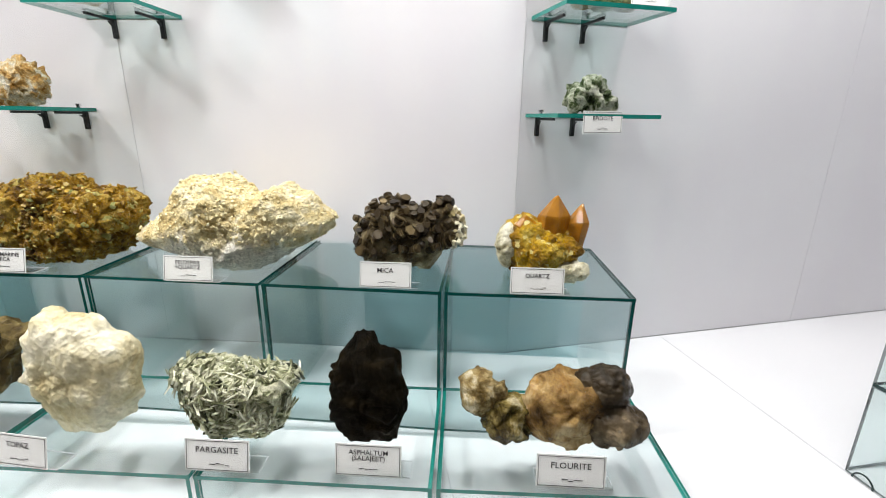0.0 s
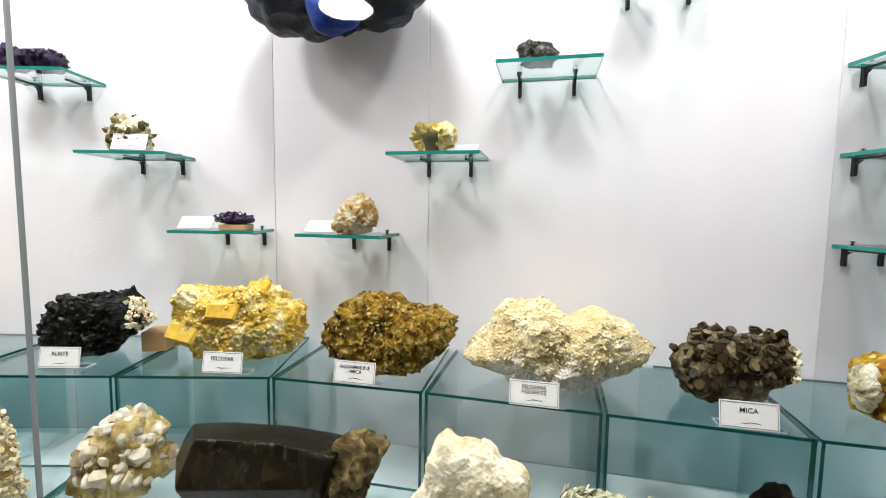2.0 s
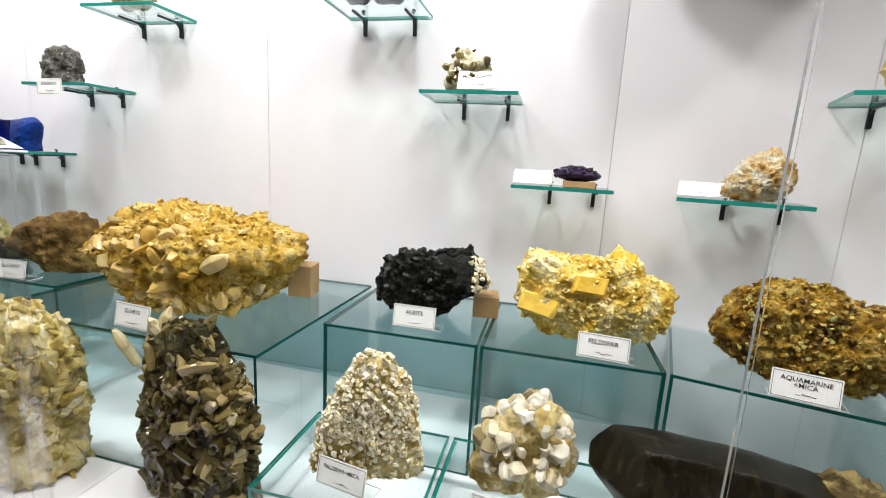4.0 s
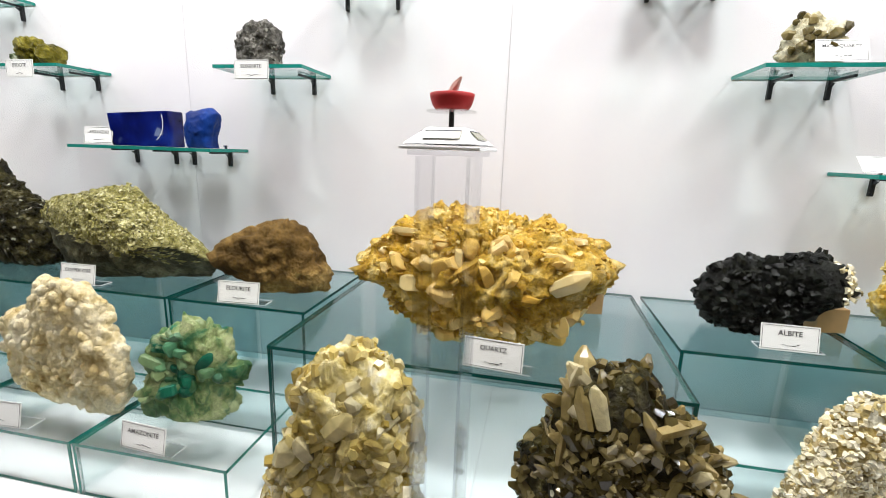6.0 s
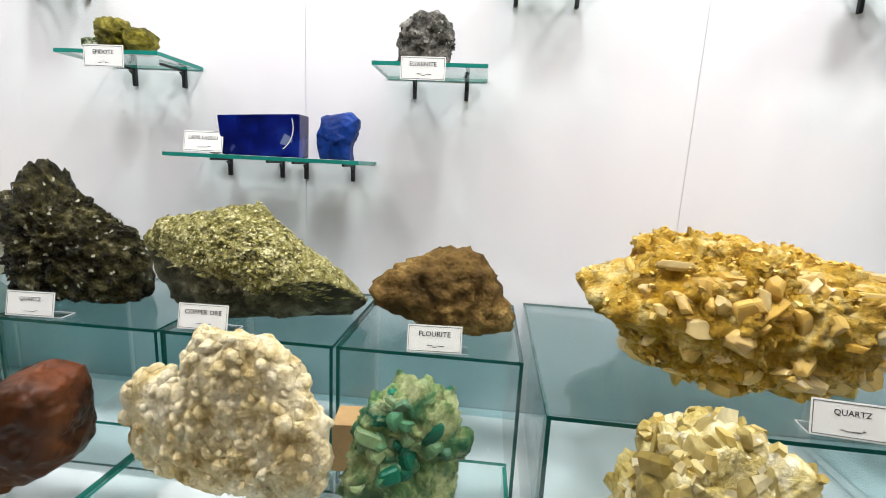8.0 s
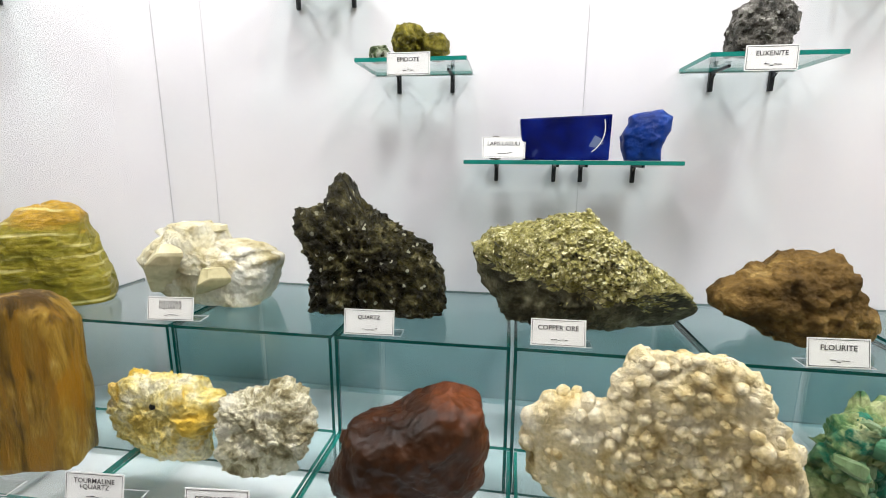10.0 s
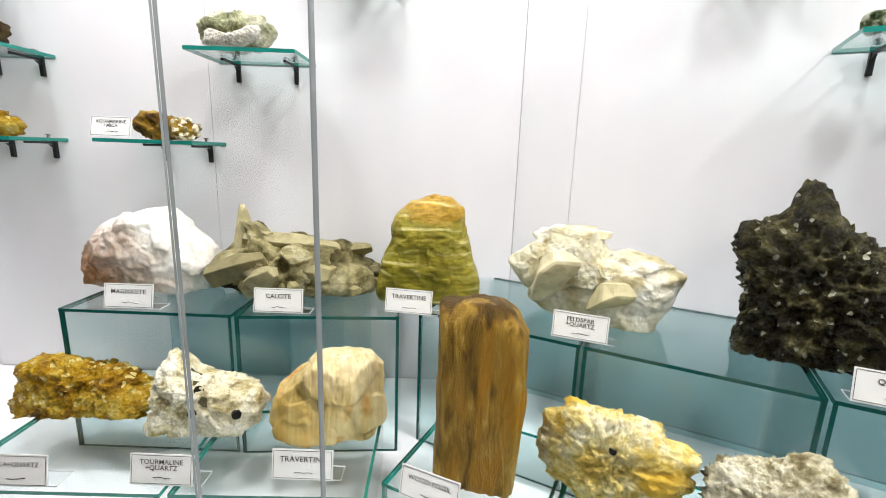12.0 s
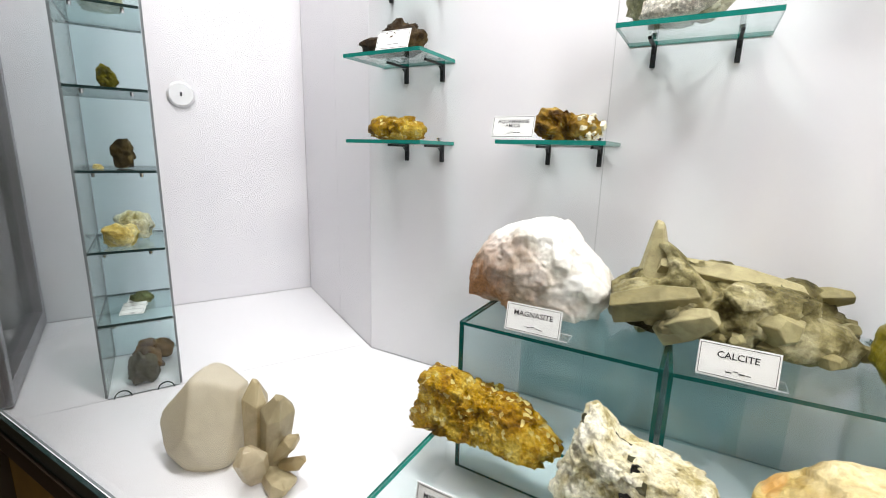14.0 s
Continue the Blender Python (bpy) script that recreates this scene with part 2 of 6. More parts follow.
# small screw heads on the corner board and a round lock on the end wall
for sx, sz in ((0.045, 1.455), (0.075, 1.455), (0.045, 1.43), (0.075, 1.43), (0.06, 1.40)):
    screw = part("screw", cyl(0.0035, 0, 0.002, seg=10), ALU)
    screw.matrix_world = pose(-5.64 + sx + 0.02, 0.8135, sz, 90)
    tagged(screw, "small grey screw head in the white panel", "screw", "panel screws")
lock = thing("cam_lock", pose(-5.634, 0.393, 1.591, 90, 0, 90), "round white lock with a keyhole on the white panel", "lock")
part("lock_body", cyl(0.043, 0, 0.012, seg=36, r2=0.036), WHITE_PLASTIC, lock)
part("keyhole", box(-0.003, -0.007, 0.012, 0.003, 0.008, 0.0128), INK, lock)


def plan_slab(name, pts, z0, z1, mat):
    bm = bmesh.new()
    low = [bm.verts.new((x, y, z0)) for x, y in pts]
    high = [bm.verts.new((x, y, z1)) for x, y in pts]
    bm.faces.new(low)
    bm.faces.new(list(reversed(high)))
    for i in range(len(pts)):
        j = (i + 1) % len(pts)
        bm.faces.new((low[i], high[i], high[j], low[j]))
    bmesh.ops.recalc_face_normals(bm, faces=bm.faces)
    return part(name, bm, mat)


OUTLINE = FRONT + [LEFT_END, FOLD_G, FOLD_F, FOLD_C, FOLD_A, RIGHT_END]
slab = plan_slab("case_floor", OUTLINE, FLOOR_Z - 0.03, FLOOR_Z, CASE_FLOOR)
tagged(slab, "glossy white floor board of the display case", "floor", kind="structure")
roof = plan_slab("ceiling", OUTLINE, CASE_TOP, CASE_TOP + 0.03, LAMINATE)
tagged(roof, "white top of the display case with downlights", "ceiling", kind="structure")
for sx, sy0, sy1 in ((-4.985, -0.02, 0.80), (0.945, 0.36, 1.17), (0.245, 0.42, 1.2), (-1.80, 0.65, 1.44), (-3.2, 0.64, 1.43)):
    j = part("floor_joint", box(sx - 0.001, sy0, FLOOR_Z, sx + 0.001, sy1, FLOOR_Z + 0.0006), FLOOR_SEAM)
    tagged(j, "thin dark joint between white floor boards", "joint", kind="structure")
for lx, ly, _ in LAMPS:
    d = thing("downlight", pose(lx, ly, CASE_TOP), "round white recessed downlight in the case top", "lamp", "case downlights")
    part("rim", cyl(0.075, -0.012, 0.0, seg=28, r2=0.07), WHITE_PLASTIC, d)

for i, (a, b) in enumerate(zip(FRONT[1:], FRONT)):
    length, yaw = run(a, b)
    base = thing("case_base", pose(*a, 0, 0, 0, yaw), "ochre wooden plinth under the display case", "plinth", "case plinths", "structure")
    part("plinth_board", box(0, 0.004, 0.0, length, 0.03, FLOOR_Z - 0.075), WOODBASE, base)
    part("edge_rail", box(0, -0.012, FLOOR_Z - 0.075, length, 0.03, FLOOR_Z - 0.0305, 0.003), DARKWOOD, base)
    part("glazing_strip", box(0, -0.006, FLOOR_Z - 0.030, length, 0.002, FLOOR_Z + 0.006, 0.001), EDGE_DARK, base)
    head = part("fascia", box(0, -0.01, 2.2, length, 0.02, 2.9), ROOMPAINT)
    head.matrix_world = pose(*a, 0, 0, 0, yaw)
    tagged(head, "grey board above the case front", "fascia", kind="structure")
    win = thing(f"window_{i + 1}", pose(*a, 0, 0, 0, yaw), "clear glass front of the display case", "glass front", "case glazing", "structure")
    p = part("pane", sheet(0.001, 0.0035, FLOOR_Z + 0.0065, length - 0.001, 0.0078, 2.2), (GLASS_FRONT, EDGE_PALE), win)
    p.visible_shadow = False
    if i == 5:
        for x0, x1, z0, z1 in ((0, 0.045, FLOOR_Z + 0.006, 2.2), (length - 0.03, length, FLOOR_Z + 0.006, 2.2), (0.045, length - 0.03, FLOOR_Z + 0.006, FLOOR_Z + 0.055)):
            part("window_frame", box(x0, -0.012, z0, x1, 0.03, z1, 0.002), ALU, win)

# the dim room on the visitor's side
ground = part("floor", box(-7, -3.6, -0.05, 3.6, 1.9, 0.0), ROOMFLOOR)
tagged(ground, "dull brown floor of the museum room", "floor", kind="structure")
for nm, b in (("wall_south", (-7, -3.7, 0, 3.6, -3.6, 2.9)), ("wall_west", (-7.1, -3.6, 0, -7, 1.9, 2.9)), ("wall_east", (3.6, -3.6, 0, 3.7, 1.9, 2.9)), ("wall_north", (-7, 1.9, 0, 3.6, 2.0, 2.9))):
    w = part(nm, box(*b), ROOMPAINT)
    tagged(w, "dim grey painted wall of the museum room", "wall", kind="structure")
c = part("room_ceiling", box(-7, -3.6, 2.9, 3.6, 1.9, 3.0), ROOMPAINT)
tagged(c, "dim grey ceiling of the museum room", "ceiling", kind="structure")


# ---- glass risers ----
def riser(fl, fr, depth, height, tint=GLASS_BOX, t=0.006, shelves=""):
    length, yaw = run(fl, fr)
    g = thing("glass_riser", pose(*fl, FLOOR_Z, 0, 0, yaw), "box of clear glass sheets with green edges", "glass riser", "glass risers")
    w = length - 0.004
    mats = (tint, EDGE_SHELF if tint == GLASS_LOW else EDGE)
    part("top_sheet", sheet(0.002, 0, height - t, w, depth, height), mats, g)
    part("front_sheet", sheet(0.002 + t, 0.001, 0.001, w - t, 0.001 + t, height - t - 0.0005), mats, g)
    back = tint if tint == GLASS_LOW else GLASS_BACK
    part("back_sheet", sheet(0.002 + t, depth - t, 0.001, w - t, depth - 0.001, height - t - 0.0005), (back, back), g)
    for x in (0.002, w - t):
        bm = sheet(x, 0.001, 0.001, x + t, depth - 0.001, height - t - 0.0005)
        for f in bm.faces:
            if f.normal.y > 0.9 or f.normal.z < -0.9:
                f.material_index = 0
        part("side_sheet", bm, mats, g)
    return g


H1, H2 = TOP_Z - FLOOR_Z, LOW_Z - FLOOR_Z
UPPER = [(0.586, 0.797), (0.253, 0.877), (-0.077, 0.968), (-0.42, 1.061), (-0.762, 1.134), (-1.11, 1.132), (-1.452, 1.128)]
for a, b in zip(UPPER[1:], UPPER):
    riser(a, b, 0.315, H1)
riser((-2.153, 0.946), (-1.474, 0.94), 0.505, H1)
UPPER_L = [(-2.166, 1.106), (-2.497, 1.105), (-2.828, 1.106), (-3.156, 1.102), (-3.49, 1.098), (-3.815, 1.096)]
for a, b in zip(UPPER_L[1:], UPPER_L):
    riser(a, b, 0.32, H1)
riser((-4.091, 0.879), (-3.822, 1.045), 0.32, H1)
riser((-4.392, 0.729), (-4.094, 0.881), 0.32, H1)
LOWER = [(0.542, 0.557), (0.200, 0.632), (-0.135, 0.71), (-0.465, 0.785), (-0.80, 0.862), (-1.145, 0.862), (-1.44, 0.857)]
for a, b in zip(LOWER[1:], LOWER):
    riser(a, b, 0.24, H2, GLASS_LOW)
LOWER_L = [(-2.179, 0.866), (-2.49, 0.862), (-2.82, 0.86), (-3.15, 0.858), (-3.482, 0.856), (-3.73, 0.85)]
for a, b in zip(LOWER_L[1:], LOWER_L):
    riser(a, b, 0.236, H2, GLASS_LOW)
riser((-3.985, 0.672), (-3.725, 0.815), 0.22, H2, GLASS_LOW)
riser((-4.29, 0.508), (-3.99, 0.669), 0.24, H2, GLASS_LOW)


# ---- mineral shapes ----
BALLS = {}


def ball(res):
    if res not in BALLS:
        bm = bmesh.new()
        bmesh.ops.create_icosphere(bm, subdivisions=res, radius=1)
        bm.verts.ensure_lookup_table()
        BALLS[res] = (np.array([v.co[:] for v in bm.verts]), [tuple(v.index for v in f.verts) for f in bm.faces])
        bm.free()
    return BALLS[res]


def relief(kind, p, freq, off):
    q = Vector((p[0] * freq + off, p[1] * freq + off * 0.7, p[2] * freq - off))
    if kind == "fbm":
        return noise.fractal(q, 0.9, 2.1, 5) * 0.8
    if kind == "ridge":
        return (noise.ridged_multi_fractal(q, 0.9, 2.0, 4, 1.0, 2.0) - 1.1) * 0.7
    if kind == "bubble":
        d = noise.voronoi(q)[0][0]
        return 0.5 - min(1.0, d * 1.3) ** 2
    if kind == "pit":
        d = noise.voronoi(q)[0][0]
        return -max(0.0, 0.28 - d) * 3
    if kind == "block":
        ds, ps = noise.voronoi(q)
        c = ps[0]
        tilt = noise.noise_vector(c * 3.7)
        return noise.noise(c * 5.3) + tilt.dot(q - c) * 0.6
    if kind == "strata":
        s = q.z + 0.5 * noise.noise(q * 0.4)
        return abs((s % 1.0) - 0.5) * 2 - 0.5
    if kind == "stripe":
        return noise.noise(Vector((q.x, q.y, q.z * 0.08)))
    return 0.0


AMP = {"fbm": 1.5, "ridge": 1.8, "bubble": 1.3, "pit": 1.3, "block": 1.5, "strata": 1.0, "stripe": 1.0}


def fitted(pts, size):
    """Stretch a boulder to its full width, depth and height, sitting on z = 0."""
    pts[:, 2] = np.maximum(pts[:, 2], 0.0)
    lo, hi = pts.min(0), pts.max(0)
    span = hi - lo
    return np.column_stack([((pts[:, i] - lo[i]) / span[i] - (0.5 if i < 2 else 0.0)) * size[i] for i in range(3)])


def silhouette(dirs, o, sc, corners, n=3.0):
    """Reach of a pillow-shaped body whose front view is the given simple polygon (x, z in shares of width and height)."""
    c = [np.array((x * sc[0] - o[0], (z - 0.12 * max(0.0, 1 - z / 0.13)) * sc[2] - o[2])) for x, z in corners]
    flat = np.hypot(dirs[:, 0], dirs[:, 2])
    ux, uz = dirs[:, 0] / np.maximum(flat, 1e-6), dirs[:, 2] / np.maximum(flat, 1e-6)
    reach = np.zeros(len(dirs))
    for p, q in zip(c, c[1:] + c[:1]):
        e = q - p
        den = ux * e[1] - uz * e[0]
        den = np.where(np.abs(den) < 1e-9, 1e-9, den)
        t = (p[0] * e[1] - p[1] * e[0]) / den
        k = (p[0] * uz - p[1] * ux) / den
        reach = np.where((t > 0) & (k >= -0.001) & (k <= 1.001), np.maximum(reach, t), reach)
    reach = np.maximum(reach, 0.15 * min(sc))
    return ((flat / reach) ** n + (np.abs(dirs[:, 1]) / (sc[1] / 2)) ** n) ** (-1 / n)


def lump(size, lobes, fx, seed=0, res=5, cuts=(), origin=(0, 0, 0.45)):
    """A boulder: a blend of egg-shaped lobes seen from one inner point, cut by planes and roughened. Base at z = 0."""
    w, d, h = size
    sc = np.array(size)
    dirs, faces = ball(res)
    o = np.array(origin) * sc
    total = np.zeros(len(dirs))
    if len(lobes[0]) == 2:
        total = silhouette(dirs, o, sc, lobes) ** 9
        lobes = []
    for x, y, z, rx, ry, rz in lobes:
        q = (np.array((x, y, z)) * sc - o)
        rr = np.array((rx, ry, rz)) * sc
        a = ((dirs / rr) ** 2).sum(1)
        b = ((dirs / rr) * (q / rr)).sum(1)
        k = ((q / rr) ** 2).sum() - 1
        disc = b * b - a * k
        t = np.where(disc > 0, (b + np.sqrt(np.maximum(disc, 0))) / a, 0)
        total += np.maximum(t, 0) ** 9
    r = np.maximum(total, (0.12 * min(size)) ** 9) ** (1 / 9)
    for nx, ny, nz, k in cuts:
        nv = np.array((nx, ny, nz), float)
        nv /= np.linalg.norm(nv)
        dn = dirs @ nv
        lim = np.where(dn > 0.02, k * max(0.05, float(np.abs(nv) @ sc) / 2) / np.maximum(dn, 0.02), 9)
        r = np.minimum(r, lim)
    pts = o + dirs * r[:, None]
    pts = fitted(pts, size)
    off = seed * 3.17 + 1.3
    for kind, amp, freq in fx:
        moved = np.array([relief(kind, p, freq, off) for p in pts])
        pts = pts + dirs * (AMP[kind] * amp * moved)[:, None]
    pts = fitted(pts, size)
    return pts, dirs, faces


def lump_part(name, pts, faces, mat, parent, label="", smooth=True):
    me = bpy.data.meshes.new(name)
    me.from_pydata(pts.tolist(), [], faces)
    me.polygons.foreach_set("use_smooth", [smooth] * len(me.polygons))
    me.materials.append(mat)
    ob = new(name, me)
    ob.parent = parent
    if label:
        ob["label"] = label
    return ob


def crystal_mesh(name, mat, sides=6, tip=0.3, blunt=0.12, lean=0.15, worn=0.035):
    """A pointed prism of unit radius and unit length along z."""
    bm = bmesh.new()
    rings = []
    for z, r in ((0, 0.85), (1 - tip, 1.0), (1.0, blunt)):
        if r < 0.02:
            rings.append([bm.verts.new((lean, 0, z))])
        else:
            rings.append([bm.verts.new((r * math.cos(6.2832 * (i + 0.3 * (i % 2)) / sides) + lean * z, r * math.sin(6.2832 * (i + 0.3 * (i % 2)) / sides), z)) for i in range(sides)])
    bm.faces.new(list(reversed(rings[0])))
    for a, b in zip(rings, rings[1:]):
        for i in range(sides):
            j = (i + 1) % sides
            bm.faces.new((a[i], a[j], b[j], b[i]) if len(b) > 1 else (a[i], a[j], b[0]))
    if len(rings[-1]) > 1:
        bm.faces.new(rings[-1])
    rng = random.Random(sides * 100 + int(tip * 50) + int(blunt * 70))
    for v in bm.verts:
        v.co += Vector((rng.uniform(-0.07, 0.07), rng.uniform(-0.07, 0.07), rng.uniform(-0.05, 0.05)))
    bmesh.ops.recalc_face_normals(bm, faces=bm.faces)
    if worn:
        bmesh.ops.bevel(bm, geom=list(bm.edges), offset=worn, segments=1, affect="EDGES")
    return mesh_from(name, bm, mat)


def aimed(p, d, spin=0.0):
    return Matrix.Translation(p) @ Vector(d).to_track_quat("Z", "Y").to_matrix().to_4x4() @ pose(0, 0, 0, 0, 0, spin)


def crystals(parent, meshes, pts, dirs, n, radius, length, pick, rng, jitter=0.6, sink=0.4, name="crystal", habit=(0.7, 1.1)):
    """n separate crystals on the boulder's skin, where pick(p, d) allows them."""
    made = 0
    for _ in range(n * 40):
        if made >= n:
            break
        i = rng.randrange(len(pts))
        if not pick(pts[i], dirs[i]):
            continue
        made += 1
        d = Vector(dirs[i]) + Vector((rng.uniform(-1, 1), rng.uniform(-1, 1), rng.uniform(-0.6, 1))) * jitter
        d.normalize()
        ob = new(name, rng.choice(meshes))
        ob.parent = parent
        rr, ll = rng.uniform(*radius), rng.uniform(*length)
        ob.matrix_local = aimed(Vector(pts[i]) - d * ll * sink, d, rng.uniform(0, 360)) @ Matrix.Diagonal((rr, rr * rng.uniform(*habit), ll, 1))


def grains(parent, name, mat, pts, dirs, n, size, flat, pick, rng, jitter=0.8, label="", thin=1.0):
    """Many small angular plates or grains on the skin, as one joined mesh."""
    verts, faces = [], []
    count = 0
    for _ in range(n * 30):
        if count >= n:
            break
        i = rng.randrange(len(pts))
        if not pick(pts[i], dirs[i]):
            continue
        count += 1
        d = Vector(dirs[i]) + Vector((rng.uniform(-1, 1), rng.uniform(-1, 1), rng.uniform(-1, 1))) * jitter
        s = rng.uniform(*size)
        m = aimed(pts[i], d, rng.uniform(0, 360)) @ Matrix.Diagonal((s, s * rng.uniform(0.6, 1.0) * thin, s * flat, 1))
        k = rng.choice((4, 4, 5, 6))
        b = len(verts)
        outline = [(rng.uniform(0.65, 1.15), 6.2832 * (j + rng.uniform(-0.25, 0.25)) / k) for j in range(k)]
        slope = rng.uniform(-0.5, 0.5)
        for z, r in ((-1, 1.0), (1, rng.uniform(0.55, 0.95))):
            for reach, a in outline:
                verts.append((m @ Vector((r * reach * math.cos(a), r * reach * math.sin(a), z + slope * z * math.cos(a))))[:])
        faces.append(tuple(range(b + k, b + 2 * k)))
        faces.append(tuple(reversed(range(b, b + k))))
        for j in range(k):
            j2 = (j + 1) % k
            faces.append((b + j, b + j2, b + k + j2, b + k + j))
    verts = [(x, y, max(0.0005, z)) for x, y, z in verts]
    me = bpy.data.meshes.new(name)
    me.from_pydata(verts, [], faces)
    me.materials.append(mat)
    ob = new(name, me)
    ob.parent = parent
    tagged(ob, label, kind="stuff")
    return ob


def knobs(parent, name, mat, pts, dirs, n, size, pick, rng, sink=0.35, label=""):
    """Rounded knobs swelling out of a boulder's skin, joined into one mesh."""
    balls, tris = ball(3)
    verts, faces = [], []
    count = 0
    placed = []
    for _ in range(n * 60):
        if count >= n:
            break
        i = rng.randrange(len(pts))
        r = rng.uniform(*size)
        if not pick(pts[i], dirs[i]) or any(np.linalg.norm(pts[i] - q) < 0.62 * (r + k) for q, k in placed):
            continue
        placed.append((pts[i], r))
        count += 1
        m = np.array(aimed((0, 0, 0), dirs[i], rng.uniform(0, 360)).to_3x3())
        shape = np.array((r, r * rng.uniform(0.75, 1.0), r * rng.uniform(0.6, 0.85)))
        wob = np.array([1 + 0.16 * noise.noise(Vector(q) * 2.2 + Vector((count, 0, 0))) + 0.05 * noise.noise(Vector(q) * 7 + Vector((0, count, 0))) for q in balls])
        body = (balls * wob[:, None] * shape) @ m.T + pts[i] - np.array(dirs[i]) * r * sink
        body[:, 2] = np.maximum(body[:, 2], 0.0006)
        b = len(verts)
        verts.extend(body.tolist())
        faces.extend([tuple(b + k for k in f) for f in tris])
    me = bpy.data.meshes.new(name)
    me.from_pydata(verts, [], faces)
    me.polygons.foreach_set("use_smooth", [True] * len(me.polygons))
    me.materials.append(mat)
    ob = new(name, me)
    ob.parent = parent
    tagged(ob, label, kind="stuff")
    return ob


def books(parent, name, mat, pts, dirs, n, radius, plates, pick, rng, label=""):
    """Bent stacks of thin six-sided mica plates, joined into one mesh."""
    verts, faces = [], []
    made = 0
    for _ in range(n * 40):
        if made >= n:
            break
        i = rng.randrange(len(pts))
        if not pick(pts[i], dirs[i]):
            continue
        made += 1
        d = (Vector(dirs[i]) * 0.6 + Vector((rng.uniform(-0.7, 0.7), rng.uniform(-0.5, 0.2), rng.uniform(0.3, 1.0)))).normalized()
        bend = Vector((rng.uniform(-1, 1), rng.uniform(-1, 1), rng.uniform(-1, 0.4))) * 0.06
        rad, at = rng.uniform(*radius), Vector(pts[i]) - d * rng.uniform(0.01, 0.02)
        for k in range(rng.randint(*plates)):
            thick = rng.uniform(0.0018, 0.0042)
            m = aimed(at, d, rng.uniform(-14, 14) + made * 37)
            rr = rad * rng.uniform(0.82, 1.1)
            b = len(verts)
            for z, share in ((0.0, 0.94), (thick * 0.8, 1.0)):
                for j in range(6):
                    a = 6.2832 * j / 6
                    verts.append((m @ Vector((rr * share * math.cos(a), rr * share * 0.8 * math.sin(a), z)))[:])
            faces.append(tuple(range(b + 6, b + 12)))
            faces.append(tuple(reversed(range(b, b + 6))))
            for j in range(6):
                faces.append((b + j, b + (j + 1) % 6, b + 6 + (j + 1) % 6, b + 6 + j))
            at = at + d * thick
            d = (d + bend).normalized()
    verts = [(x, y, max(0.0005, z)) for x, y, z in verts]
    me = bpy.data.meshes.new(name)
    me.from_pydata(verts, [], faces)
    me.materials.append(mat)
    ob = new(name, me)
    ob.parent = parent
    tagged(ob, label, kind="stuff")
    return ob


def island_mat(name, colours, rough=0.3, spec=0.5, bump=0.001, coat=0.0, grain=300.0, milky=0.0, cloud=0.6):
    """Crystals and plates that differ from one to the next."""
    m, n, l, out = material(name)
    g = n.new("ShaderNodeNewGeometry")
    o = n.new("ShaderNodeObjectInfo")
    add = n.new("ShaderNodeMath")
    add.operation = "ADD"
    l.new(g.outputs["Random Per Island"], add.inputs[0])
    l.new(o.outputs["Random"], add.inputs[1])
    fr = n.new("ShaderNodeMath")
    fr.operation = "FRACT"
    l.new(add.outputs[0], fr.inputs[0])
    colours = [tuple(x ** k for x, k in zip(col, (1.24, 1.21, 1.3))) for col in colours]
    spec *= 0.5
    k = len(colours)
    c = ramp(n, l, fr.outputs[0], [((i + 0.5) / k, col) for i, col in enumerate(colours)])
    v = coords(n, l)
    g2 = n.new("ShaderNodeNewGeometry")
    f = noise_tex(n, l, g2.outputs["Position"], max(45.0, grain * 0.25), 6, 0.6, 0.5)
    c = mix(n, l, c, ramp(n, l, f, [(0.32, (0.5, 0.47, 0.42)), (0.64, (1.12, 1.12, 1.12))]), cloud, "MULTIPLY")
    b = finish(n, l, out, c, rough, noise_tex(n, l, v, grain, 4), bump, 0, spec, coat)
    if milky:
        glow = n.new("ShaderNodeBsdfTranslucent")
        l.new(c, glow.inputs["Color"])
        both = n.new("ShaderNodeMixShader")
        both.inputs[0].default_value = milky
        l.new(b.outputs[0], both.inputs[1])
        l.new(glow.outputs[0], both.inputs[2])
        l.new(both.outputs[0], out.inputs["Surface"])
    return m


SPECIMEN = "mineral specimen"


def specimen(name, label, at, yaw, size, lobes, fx, mat, seed=0, res=5, cuts=(), origin=(0, 0, 0.45), smooth=True, tilt=0.0, group="mineral specimens", body="rock_body"):
    t = thing(name, pose(*at, 0, tilt, yaw), label, SPECIMEN, group)
    pts, dirs, faces = lump(size, lobes, fx, seed, res, cuts, origin)
    lump_part(body, pts, faces, mat, t, "", smooth)
    return t, pts, dirs


def spot(t, p, d, x, z, radius):
    """A dark crystal end flush with the boulder's front at (x, z)."""
    miss = np.hypot(p[:, 0] - x, p[:, 2] - z) + np.where(p[:, 1] > 0, 1.0, 0.0)
    i = int(miss.argmin())
    ob = part("dark_spot", cyl(radius, -0.02, 0.0025, seg=9, r2=radius * 0.85), BLACKROCK, t, "black tourmaline end")
    ob.matrix_local = aimed(Vector(p[i]), Vector((d[i][0] * 0.5, -1.0, d[i][2] * 0.5)).normalized())


def front_up(p, d):
    return d[1] < 0.35 and d[2] > -0.35


